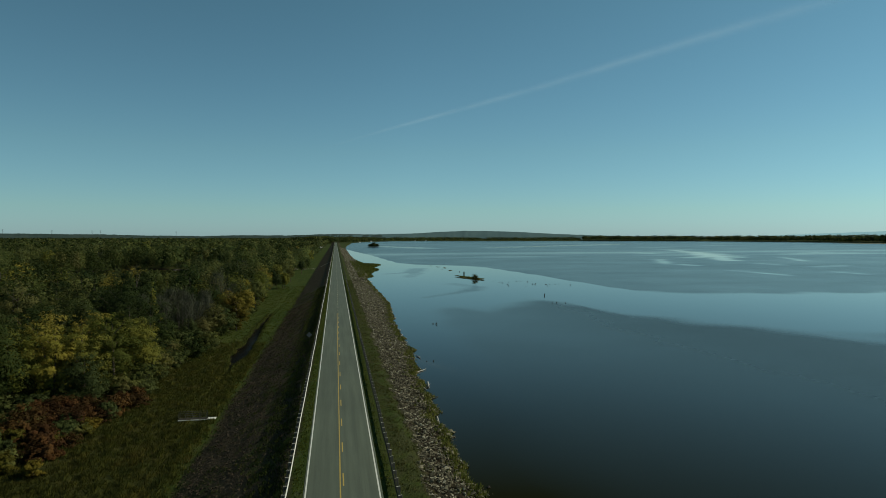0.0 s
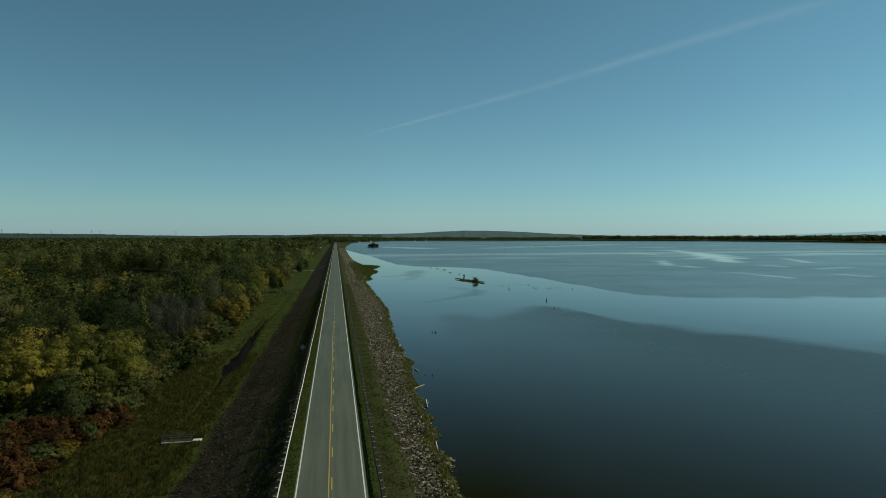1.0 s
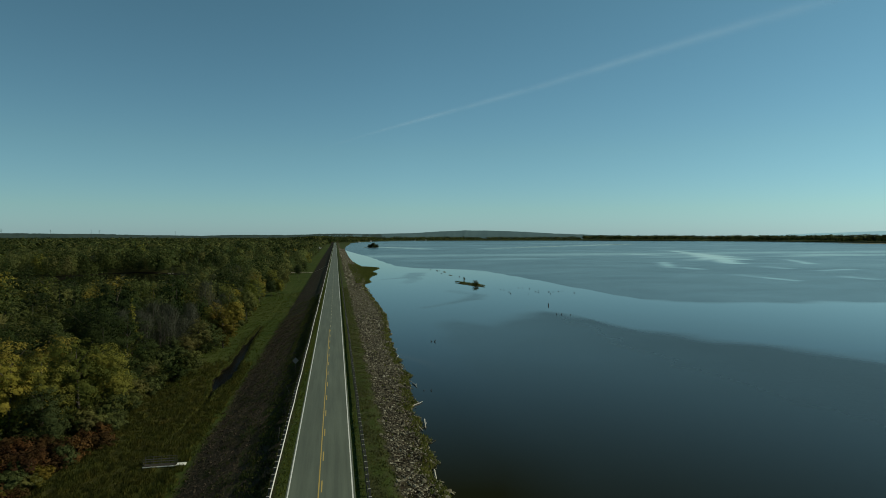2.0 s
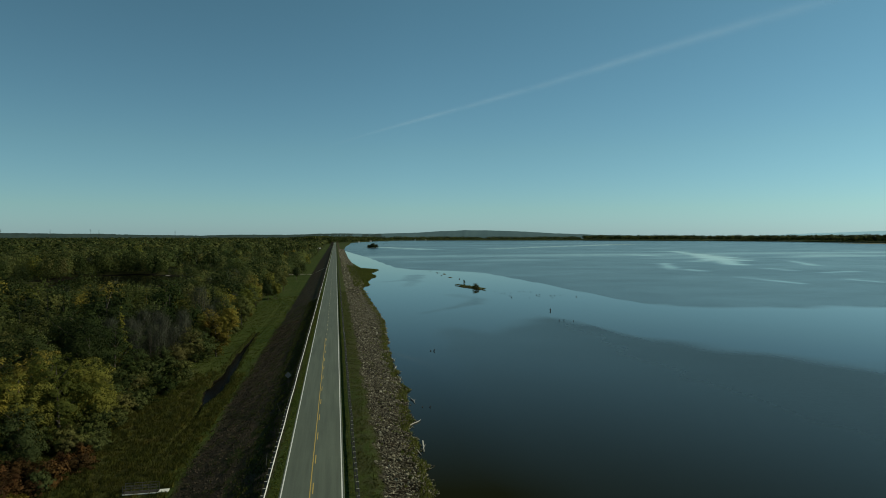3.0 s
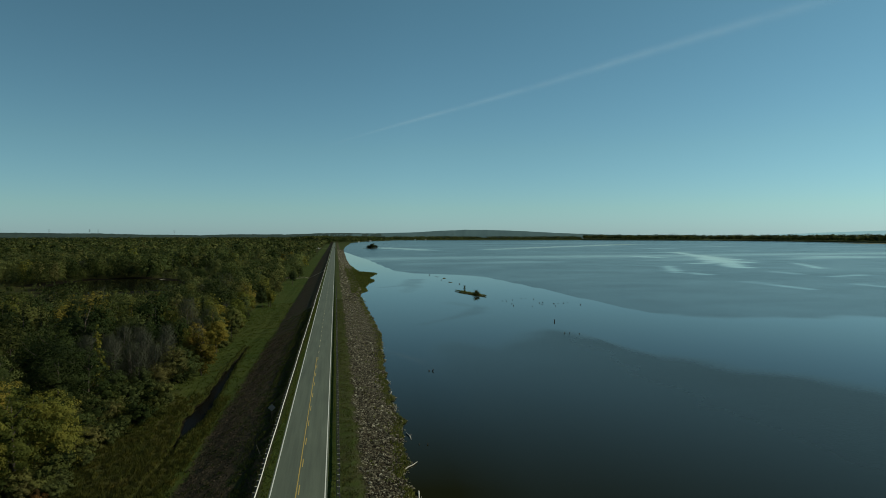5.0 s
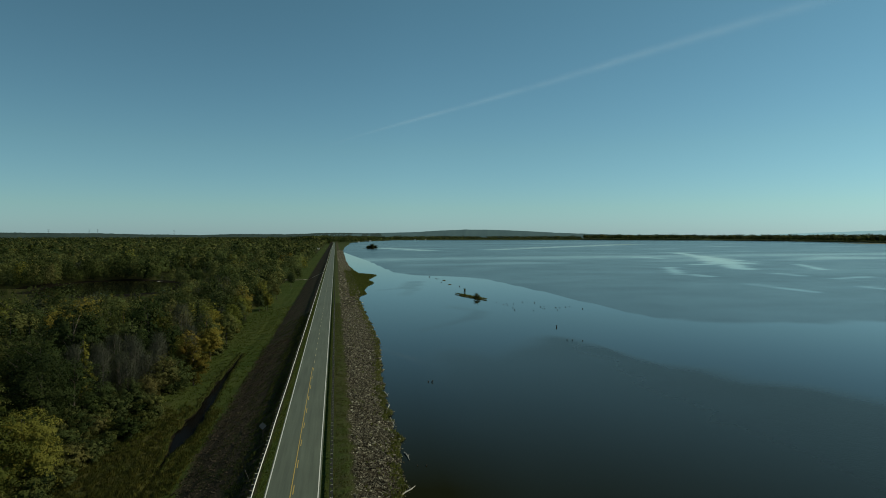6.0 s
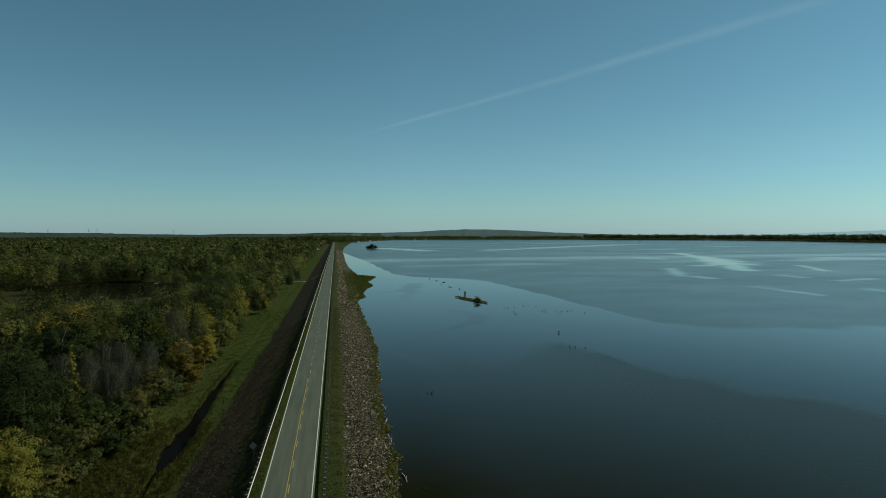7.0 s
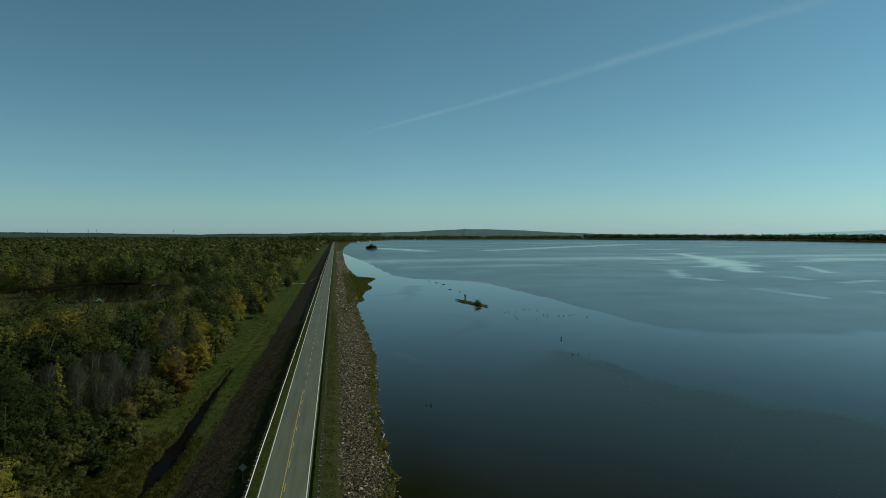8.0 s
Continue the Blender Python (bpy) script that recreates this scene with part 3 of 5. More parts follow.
def crown_arrays(seed, height, spread, base, form, leaves, size, limbs=0, tufts=0):
    """A crown: limbs carry boughs, boughs carry tufts of leaves. form: round, oval, cone, shrub, ragged."""
    rng = np.random.RandomState(seed)
    blobs = []
    top, low = height, base * height
    nb = {"round": 24, "oval": 24, "cone": 26, "shrub": 12, "ragged": 15}[form] if not limbs else limbs
    for k in range(nb):
        t = (k + 0.5) / nb
        z = low + (top - low) * t
        if form == "cone":
            rad = spread * (1 - t) ** 0.8 + 0.15
        elif form == "oval":
            rad = spread * math.sin(math.pi * min(0.97, 0.16 + 0.80 * t)) ** 0.8
        else:
            rad = spread * math.sin(math.pi * min(0.96, 0.22 + 0.70 * t)) ** 0.6
        a = k * 2.4 + rng.uniform(-0.5, 0.5)
        off = rad * rng.uniform(0.30, 0.74)
        r = max(0.5, rad * rng.uniform(0.36, 0.58)) if form != "cone" else max(0.35, rad * 0.5)
        blobs.append((np.array([off * math.cos(a), off * math.sin(a), z + rng.uniform(-0.5, 0.5)]), r, np.zeros(3)))
    if tufts:
        small = []
        for c, r, _ in blobs:
            for d in unit(rng.normal(0, 1, (tufts, 3)) + np.array([0, 0, 0.25])):
                small.append((c + d * r * rng.uniform(0.55, 0.95) * np.array([1, 1, 0.85]), r * rng.uniform(0.28, 0.5), d))
        blobs = small
    wsum = sum(b[1] ** 2 for b in blobs)
    cs, ns = [], []
    for c, r, lean in blobs:
        n = max(2, int(leaves * r * r / wsum))
        d = unit(rng.normal(0, 1, (n, 3)) + lean * 0.5)
        d[:, 2] = np.where(d[:, 2] < -0.3, -d[:, 2], d[:, 2])
        q = r * rng.uniform(0.35, 1.15, (n, 1)) ** 0.6
        cs.append(c + d * q * np.array([1, 1, 0.85]))
        rel = (cs[-1] - np.array([0, 0, low + (top - low) * 0.35])) / np.array([spread, spread, (top - low) * 0.6])
        ns.append(d * 0.5 + lean * 0.45 + rel * 0.75)
    cs, ns = np.concatenate(cs), np.concatenate(ns)
    v, f, n = leaf_sprays(cs, ns, size, rng)
    inner = rng.rand(len(cs)) < 0.2                           # larger, deeper clumps close the crown
    mid = np.array([0, 0, (top + low) / 2])
    v2, f2, n2 = leaf_sprays(mid + (cs[inner] - mid) * 0.72, ns[inner], size * 1.6, rng)
    return np.concatenate([v, v2]), np.concatenate([f, f2 + len(v)]), np.concatenate([n, n2])


def twig_arrays(seed, height, spread, count, thick=0.035):
    """A leafless crown: fine upright sprays of twigs."""
    rng = np.random.RandomState(seed)
    t = rng.uniform(0, 1, count) ** 0.8
    a = rng.uniform(0, 6.28, count)
    rad = spread * np.sin(np.pi * (0.12 + 0.76 * t)) * np.sqrt(rng.uniform(0.02, 1, count))
    base = np.stack([rad * np.cos(a) * 0.8, rad * np.sin(a) * 0.8, height * (0.14 + 0.74 * t)], 1)
    way = np.stack([np.cos(a) * 0.5, np.sin(a) * 0.5, rng.uniform(0.4, 1.2, count)], 1) + rng.normal(0, 0.35, (count, 3))
    way *= rng.uniform(0.6, 1.9, (count, 1))
    side = unit(np.cross(way, rng.normal(0, 1, (count, 3)))) * thick
    v = np.stack([base - side, base + side, base + way], 1).reshape(-1, 3)
    n = unit(np.stack([np.cos(a), np.sin(a), 0.5 + 0 * a], 1) + rng.normal(0, 0.4, (count, 3)))
    f = np.arange(count * 3).reshape(-1, 3)
    back = (np.cross(v[1::3] - v[::3], v[2::3] - v[::3]) * n).sum(1) < 0
    f[back] = f[back][:, ::-1]
    return v, f, np.repeat(n, 3, 0)


def trunk_bmesh(seed, height, spread, base, form, thick=1.0):
    r = random.Random(seed)
    bm = bmesh.new()
    lean = (r.uniform(-0.5, 0.5), r.uniform(-0.5, 0.5))
    pts = [(lean[0] * t, lean[1] * t, -0.5 + (height * 0.9 + 0.5) * t) for t in (0, 0.2, 0.45, 0.7, 1.0)]
    w = 0.016 * height * thick
    if form == "ragged":                                      # several slim upright stems from one foot
        for k in range(4):
            a = k * 1.6 + r.uniform(-0.4, 0.4)
            reach = spread * r.uniform(0.35, 0.7)
            tube(bm, [(0.2 * math.cos(a), 0.2 * math.sin(a), -0.4), (reach * 0.6 * math.cos(a), reach * 0.6 * math.sin(a), height * 0.4), (reach * math.cos(a), reach * math.sin(a), height * r.uniform(0.8, 1.0))], [w * 0.55, w * 0.4, w * 0.1], 5)
    tube(bm, pts, [w * 1.3, w, w * 0.75, w * 0.45, w * 0.12])
    if form != "cone":
        for k in range(9 if form != "shrub" else 5):
            t = base + (0.75 - base) * (k / 9) + 0.04
            a = k * 2.4 + r.uniform(-0.4, 0.4)
            z, reach = t * height, spread * r.uniform(0.35, 0.6)
            p = (lean[0] * t, lean[1] * t, z)
            tube(bm, [p, (p[0] + reach * 0.5 * math.cos(a), p[1] + reach * 0.5 * math.sin(a), z + reach * 0.45), (p[0] + reach * math.cos(a), p[1] + reach * math.sin(a), z + reach * 0.95)], [w * 0.42, w * 0.28, w * 0.08], 5)
    return bm


KINDS = {
    # colour, form, height, spread, crown base, label
    "poplar_yellow": ("yellow", "oval", 15.5, 5.7, 0.08, "tall poplar with yellowing autumn leaves in the wood"),
    "poplar_broad": ("yellow", "round", 14.0, 6.6, 0.06, "broad yellow-leaved autumn tree in the wood"),
    "maple_green": ("green", "round", 15.5, 6.6, 0.10, "dark green broadleaf tree in the wood"),
    "ash_olive": ("olive", "oval", 14.5, 6.0, 0.14, "olive-green broadleaf tree turning in autumn"),
    "willow_olive": ("olive", "round", 11.0, 6.0, 0.05, "bushy olive-green willow at the wood's edge"),
    "ash_edge": ("olive", "oval", 12.5, 4.6, 0.30, "olive-green tree with a bare lower trunk at the lawn's border"),
    "poplar_edge": ("yellow", "oval", 12.0, 4.4, 0.28, "yellow-green poplar with a bare lower trunk at the lawn's border"),
    "maple_orange": ("orange", "oval", 12.5, 4.0, 0.08, "orange-tinged autumn maple at the wood's edge"),
    "bare_tree": ("twigs", "ragged", 13.5, 3.2, 0.2, "leafless grey tree with upright twigs"),
    "larch": ("yellow", "cone", 15.0, 2.5, 0.10, "narrow pointed yellow-green larch"),
    "spruce": ("needle", "cone", 15.5, 2.6, 0.08, "dark green pointed conifer"),
}


def build_tree(kind, seed, leaves, size):
    colour, form, h, spread, base, label = KINDS[kind]
    ob = tagged(new("tree"), label, "tree", "trees of the wood")
    part("trunk", trunk_bmesh(seed, h, spread, base, form, 0.8 if colour == "twigs" else 1.0), M_GREYBARK if colour == "twigs" else M_BARK, ob)
    if colour == "twigs":
        v, f, n = twig_arrays(seed, h, spread, 3000, 0.016)
    else:
        v, f, n = crown_arrays(seed, h, spread, base, form, leaves if form != "cone" else int(leaves * 0.75), size, 0, 4 if form == "cone" else 7)
    crown = new("crown", mesh_of("crown", v, f, LEAVES[colour], normals=n))
    crown.parent = ob
    return ob


PROTO = {kind: [build_tree(kind, 100 + 7 * k + len(kind) * 13, 6200, 0.185) for k in range(2)] for kind in KINDS}
PLAIN = {kind: [build_tree(kind, 160 + 7 * k + len(kind) * 13, 2300, 0.30) for k in range(2)] for kind in KINDS}
used_first = set()


def plant(kind, x, y, scale=1.0, r=random, stock=None):
    """A tree of this kind at a place, its foot in the ground."""
    ob = (stock or PROTO)[kind][r.randrange(2)]
    m = pose(x, y, float(height(x, y)) - 0.1, 0, 0, r.uniform(0, 360))
    if ob.name in used_first:
        ob = copy_thing(ob, m)
    else:
        used_first.add(ob.name)
        ob.matrix_basis = m
    ob.scale = (scale * r.uniform(0.92, 1.08), scale * r.uniform(0.92, 1.08), scale * r.uniform(0.93, 1.1))
    return ob


# ---- the wood beside the causeway ----


def pond_scrub(x, y):
    """Low scrub on the near side of the pond, full trees elsewhere."""
    near = (np.abs(np.asarray(x) + 165) < 85) & (np.asarray(y) > 320) & (np.asarray(y) < 535)
    return np.where(near, np.clip(2.3 * (1 - np.asarray(y) / 478), 0.2, 1.0), 1.0)


rw = random.Random(11)
NAMED = (
    # kind, x, y, scale: the trees that stand out
    ("poplar_yellow", -44, 127, 1.0), ("poplar_broad", -47, 130, 0.95), ("poplar_broad", -57, 128, 1.0), ("poplar_yellow", -52, 120, 0.9),
    ("poplar_yellow", -44, 135, 0.92), ("maple_green", -62, 134, 1.0), ("poplar_broad", -53, 139, 0.95), ("willow_olive", -46, 118, 0.8),
    ("poplar_broad", -42.5, 134, 0.95), ("poplar_yellow", -48.5, 122.5, 0.95), ("poplar_broad", -60, 121, 1.0), ("maple_green", -67, 127, 1.0), ("maple_green", -72, 135, 1.0),
    ("maple_green", -52, 160, 1.06), ("maple_green", -57, 168, 1.1), ("maple_green", -50, 170, 0.95), ("ash_olive", -61, 156, 1.0), ("larch", -53, 184, 1.1),
    ("maple_orange", -32.5, 201, 1.05), ("maple_orange", -35.5, 205, 1.0), ("willow_olive", -36.5, 197, 0.85), ("poplar_broad", -37, 209, 0.8),
    ("bare_tree", -44, 186, 0.9), ("bare_tree", -47, 190, 1.0), ("bare_tree", -50, 186, 0.95), ("bare_tree", -42, 192, 0.9), ("bare_tree", -46, 197, 1.0), ("bare_tree", -52, 193, 1.0),
    ("bare_tree", -41, 199, 0.9), ("bare_tree", -55, 198, 1.0), ("bare_tree", -48, 203, 1.0), ("bare_tree", -43, 207, 0.95), ("bare_tree", -57, 190, 1.0), ("bare_tree", -51, 209, 1.0),
    ("ash_olive", -49, 195, 0.72), ("willow_olive", -55, 201, 0.8), ("ash_olive", -43.5, 202, 0.7), ("willow_olive", -58, 188, 0.75), ("maple_green", -50, 214, 0.8), ("bare_tree", -59, 182, 0.95), ("bare_tree", -62, 189, 1.0), ("bare_tree", -54, 185, 0.9), ("bare_tree", -60, 196, 1.05), ("bare_tree", -53, 203, 1.05), ("bare_tree", -58, 206, 1.0), ("bare_tree", -40.5, 196, 0.8),
    ("bare_tree", -45, 214, 0.95), ("bare_tree", -38, 222, 0.8), ("bare_tree", -41, 236, 0.9), ("bare_tree", -43, 262, 0.95), ("bare_tree", -40, 285, 0.9),
    ("willow_olive", -43, 183, 0.62), ("willow_olive", -40, 187, 0.6), ("willow_olive", -48, 181, 0.6), ("ash_olive", -38, 193, 0.7),
    ("poplar_edge", -34.5, 233, 0.95), ("ash_olive", -37.5, 243, 0.95), ("ash_edge", -33.5, 256, 1.0), ("poplar_yellow", -39, 252, 0.85), ("poplar_edge", -34.6, 274, 1.05),
    ("ash_edge", -36, 300, 1.0), ("poplar_edge", -38.5, 312, 1.1), ("poplar_edge", -40, 268, 1.1), ("poplar_yellow", -40, 340, 0.9), ("poplar_edge", -39.5, 226, 1.0), ("poplar_yellow", -38.5, 395, 0.85), ("poplar_broad", -41, 430, 0.8), ("poplar_edge", -37, 325, 0.95), ("ash_edge", -34.5, 358, 0.75), ("poplar_edge", -30.5, 362, 0.7), ("ash_edge", -32, 366, 0.72), ("ash_edge", -31, 416, 0.72),
)
taken = []
for kind, tx, ty, sc in NAMED:
    plant(kind, tx, ty, sc, rw).name = "tree"
    taken.append((tx, ty))
COMMON = ("ash_olive",) * 8 + ("maple_green",) * 5 + ("willow_olive",) * 5 + ("poplar_broad",) + ("poplar_yellow",) + ("bare_tree",) * 4 + ("maple_orange", "larch", "spruce")
spots = []
step = 9.0
for j in range(int((470 - 62) / step)):
    for i in range(68):
        tx, ty = -30 - i * step + rw.uniform(-3.4, 3.4), 62 + j * step + rw.uniform(-3.4, 3.4)
        if tx > float(forest_edge(ty)) - 3.5 or tx < 12 - (ty + 14) * 1.17 - 12 or float(pond(np.array(tx), np.array(ty))) < 1.12:
            continue
        if min((tx - a) ** 2 + (ty - c) ** 2 for a, c in taken) < 30:
            continue
        if 178 < ty < 214 and tx > -60:
            continue
        n = float(smooth_noise(np.array(tx), np.array(ty), 55, 61))
        k = rw.choice(COMMON)
        if n > 0.5:
            k = rw.choice(("poplar_broad", "willow_olive", "ash_olive", "ash_olive"))
        elif n < -0.6:
            k = rw.choice(("maple_green", "maple_green", "ash_olive", "spruce"))
        if -105 < tx < -56 and 95 < ty < 250 and rw.random() < 0.92:
            k = rw.choice(("maple_green", "maple_green", "maple_green", "spruce", "ash_olive"))
        low = pond_scrub(tx, ty)
        spots.append((math.hypot(tx - 4, ty - 20), k, tx, ty, rw.choice((rw.uniform(0.55, 0.85), rw.uniform(0.85, 1.1), rw.uniform(1.05, 1.35))) * float(low)))
spots.sort()
NEAR = 290
for far_off, k, tx, ty, sc in spots[:NEAR]:
    plant(k, tx, ty, sc, rw, PROTO if far_off < 178 else PLAIN).name = "tree"

for stock in (PROTO, PLAIN):
    for ob in [o for pair in stock.values() for o in pair if o.name not in used_first and o.name.split(".")[0] == "tree" and o.location.length < 0.01]:
        for c in list(ob.children):
            bpy.data.objects.remove(c)
        bpy.data.objects.remove(ob)

# farther trees: one sheet of crowns for each colour
LOD = {}
for kind, (colour, form, h, spread, base, _) in KINDS.items():
    if colour == "twigs":
        mid = [twig_arrays(300 + s, h, spread, 240, 0.08) for s in range(3)]
    else:
        mid = [crown_arrays(300 + s, h, spread, base, form, 560, 0.41, 18) for s in range(3)]
    LOD[kind] = mid
by_colour = {}
for _, k, tx, ty, sc in spots[NEAR:]:
    by_colour.setdefault(KINDS[k][0], []).append((k, tx, ty, sc))
WOOD_LABEL = {"yellow": "yellowing crowns of the autumn wood", "green": "dark green crowns of the autumn wood", "olive": "olive-green crowns of the autumn wood",
              "orange": "orange crowns of the autumn wood", "twigs": "leafless grey crowns of the wood", "needle": "dark conifers in the wood"}


def wood_sheet(name, items, protos, colour, label):
    flat, keys = [], {}
    for kind in protos:
        keys[kind] = len(flat)
        flat += protos[kind]
    places = [(keys[k] + rw.randrange(len(protos[k])), tx, ty, float(tz), sc, sc, sc * rw.uniform(0.9, 1.1), rw.uniform(0, 6.28), rw.uniform(-0.5, 0.6)) for k, tx, ty, tz, sc in items]
    me = joined(flat, places, name, LEAVES[colour], "tone")
    tagged(new(name, me), label, "woods", kind="stuff")


for colour, items in by_colour.items():
    zs = height(np.array([i[1] for i in items]), np.array([i[2] for i in items]))
    wood_sheet("woods", [(k, tx, ty, z, sc) for (k, tx, ty, sc), z in zip(items, zs)], LOD, colour, WOOD_LABEL[colour])

# woods out to the skyline
FARKINDS = {"yellow": "poplar_broad", "green": "maple_green", "olive": "ash_olive", "orange": "maple_orange", "needle": "spruce", "twigs": "bare_tree"}
LOW, FARTHEST = {}, {}
for colour, kind in FARKINDS.items():
    c, form, h, spread, base, _ = KINDS[kind]
    LOW[kind] = [twig_arrays(400 + s, h, spread, 70, 0.2) if c == "twigs" else crown_arrays(400 + s, h, spread * 1.1, 0.22, form, 125, 0.9, 11) for s in range(4)]
    FARTHEST[kind] = [twig_arrays(500 + s, h, spread, 30, 0.4) if c == "twigs" else crown_arrays(500 + s, h, spread * 1.7, 0.3, form, 19, 2.3, 5) for s in range(4)]


def scatter(y0, y1, step, protos, seed):
    rng = np.random.RandomState(seed)
    xs = np.arange(-3600, -30, step)
    ys = np.arange(y0, y1, step)
    gx, gy = np.meshgrid(xs, ys)
    gx = gx.ravel() + rng.uniform(-0.42, 0.42, gx.size) * step
    gy = gy.ravel() + rng.uniform(-0.42, 0.42, gy.size) * step
    ok = (gx < forest_edge(gy) - 1) & (gx > 12 - (gy + 14) * 1.17 - 30) & (pond(gx, gy) > np.where(gy > 545, 0.95, 1.08)) & (np.hypot(gx, gy) < 4550)
    ok &= ~((smooth_noise(gx, gy, 420, 71) > 0.95) & (gy > 700))
    gx, gy = gx[ok], gy[ok]
    gz = height(gx, gy)
    low = pond_scrub(gx, gy) * np.where((gx < -152) & (gx > -270) & (gy > 560) & (gy < 720), 1.2, np.where((gx >= -152) & (gx < -100) & (gy > 545) & (gy < 680), 0.45, 1.0))
    n = smooth_noise(gx, gy, 140, 61) + rng.normal(0, 0.55, gx.size)
    n = n - 0.5 * np.clip((gy - 1100) / 1200, 0, 1)
    hue = np.select([n > 2.0, n > 1.45, n > -0.25, n > -1.0, n > -1.25], ["orange", "yellow", "olive", "green", "twigs"], "needle")
    for colour in FARKINDS:
        w = hue == colour
        if not w.any():
            continue
        items = [(FARKINDS[colour], a, c, z, s) for a, c, z, s in zip(gx[w], gy[w], gz[w], low[w] * rng.uniform(0.65, 1.45, w.sum()))]
        wood_sheet("woods", items, protos, colour, WOOD_LABEL[colour])


scatter(470, 640, 10.0, LOD, 80)
scatter(640, 1050, 11.0, LOW, 81)
scatter(1050, 3300, 19.0, FARTHEST, 82)
scatter(3300, 4500, 30.0, FARTHEST, 83)

# ---- far shores and hills ----


def shore_woods(name, line, depth, step, seed, lift=1.0):
    """Trees along a far shore."""
    rng = np.random.RandomState(seed)
    items = {}
    for (ax, ay), (bx, by) in zip(line, line[1:]):
        n = int(math.hypot(bx - ax, by - ay) / step)
        ux, uy = (bx - ax), (by - ay)
        ln = math.hypot(ux, uy)
        for k in range(n):
            for row in range(int(depth / 22)):
                t = (k + rng.uniform(0, 1)) / n
                off = 6 + row * 22 + rng.uniform(0, 18)
                px, py = ax + ux * t - uy / ln * off, ay + uy * t + ux / ln * off
                c = rng.choice(["green", "olive", "green", "green", "needle", "olive"])
                items.setdefault(c, []).append((FARKINDS[c], px, py, rng.uniform(0.8, 1.3) * lift))
    for c, rows in items.items():
        zs = height(np.array([r[1] for r in rows]), np.array([r[2] for r in rows]))
        wood_sheet(name, [(k, a, b, z, s) for (k, a, b, s), z in zip(rows, zs)], FARTHEST, c, WOOD_LABEL[c].replace("of the autumn wood", "on the far shore"))


shore_woods("far_woods", ((64, 2720), (150, 3300), (420, 4150), (1100, 4250), (1765, 4060)), 200, 14, 91)
shore_woods("far_woods", ((1765, 4060), (2430, 3600), (2560, 3000), (2420, 2250), (3400, 1500)), 110, 9, 92, 1.7)
shore_woods("far_woods", ((-40, 2700), (40, 2720)), 200, 9, 93)

SKYLINE_AZ = (-50, -36, -29, -26.5, -24, -20, -15.5, -12, -8, -4.5, -1.5, 0.5, 3.5, 7.5, 10, 12.5, 14.5, 17.5, 21, 26, 33, 38, 42, 47, 52)
SKYLINE_Z = (40, 36, 40, 47, 47, 43, 34, 31, 39, 37, 45, 48, 46, 54, 67, 75, 74, 66, 50, 34, 30, 30, 46, 62, 62)
RADII = (4540, 4600, 4660, 4720, 4780, 4830, 4870, 4930)


def hills(a0, a1, mat, label, out):
    """A stretch of wooded skyline between two bearings."""
    az = np.radians(np.arange(a0, a1 + 0.04, 0.08))
    ridge = np.interp(np.degrees(az), SKYLINE_AZ, SKYLINE_Z) * np.clip(np.minimum(np.degrees(az) - a0, a1 - np.degrees(az)) / 2.5 + 0.3, 0, 1)
    hv = []
    for rad, share, bump in zip(RADII, (-0.1, 0.3, 0.55, 0.76, 0.92, 1.0, 1.02, 0.8), (0, 2, 2, 2, 1.6, 1.4, 1.2, 0)):
        hx, hy = np.sin(az) * (rad + out), np.cos(az) * (rad + out)
        top = ridge * share + bump * (0.8 * smooth_noise(hx, hy, 160, 95) + 0.5 * smooth_noise(hx, hy, 47, 96) + np.random.RandomState(rad).normal(0, 0.15, len(az)))
        if mat is M_RIDGE:
            top += bump * (1.1 * smooth_noise(hx, hy, 330, 97) + 0.7 * smooth_noise(hx, hy, 28, 98))
        hv.append(np.stack([hx, hy, top], 1))
    k = len(az)
    i = (np.arange(len(RADII) - 1)[:, None] * k + np.arange(k - 1)[None]).ravel()
    me = mesh_of("hill_range", np.concatenate(hv), np.stack([i, i + 1, i + k + 1, i + k], 1), mat, True)
    tagged(new("hill_range", me), label, "hills", kind="structure")


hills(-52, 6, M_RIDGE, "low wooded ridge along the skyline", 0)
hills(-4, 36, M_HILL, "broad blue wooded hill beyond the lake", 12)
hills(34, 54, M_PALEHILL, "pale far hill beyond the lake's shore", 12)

# ---- ditch and pond water ----


def still_water(name, xs, ys, z, label, mat):
    v, f = sheet(xs, ys, lambda a, c: 0 * a + z)
    me = mesh_of(name, v, f, mat)
    tagged(new(name, me), label, "water", kind="structure")


M_POND, _n, _l, _b = material("still_water", 0.03, spec=0.5)
_b.inputs["Base Color"].default_value = (0.008, 0.009, 0.006, 1)
relief(_n, _l, _b, grain(_n, _l, 0.8, 3), 0.02, 0.05)
M_DITCH, _n, _l, _b = material("ditch_water", 0.2, spec=0.006)
_b.inputs["Base Color"].default_value = (0.0045, 0.004, 0.003, 1)
still_water("ditch_water", axis((-29, -22, 0.5)), axis((147, 238, 3)), LAND - 0.80, "dark still water in the drainage ditch", M_DITCH)
still_water("pond_water", axis((-270, -90, 15)), axis((430, 640, 15)), LAND - 0.42, "dark woodland pond that mirrors the trees", M_POND)

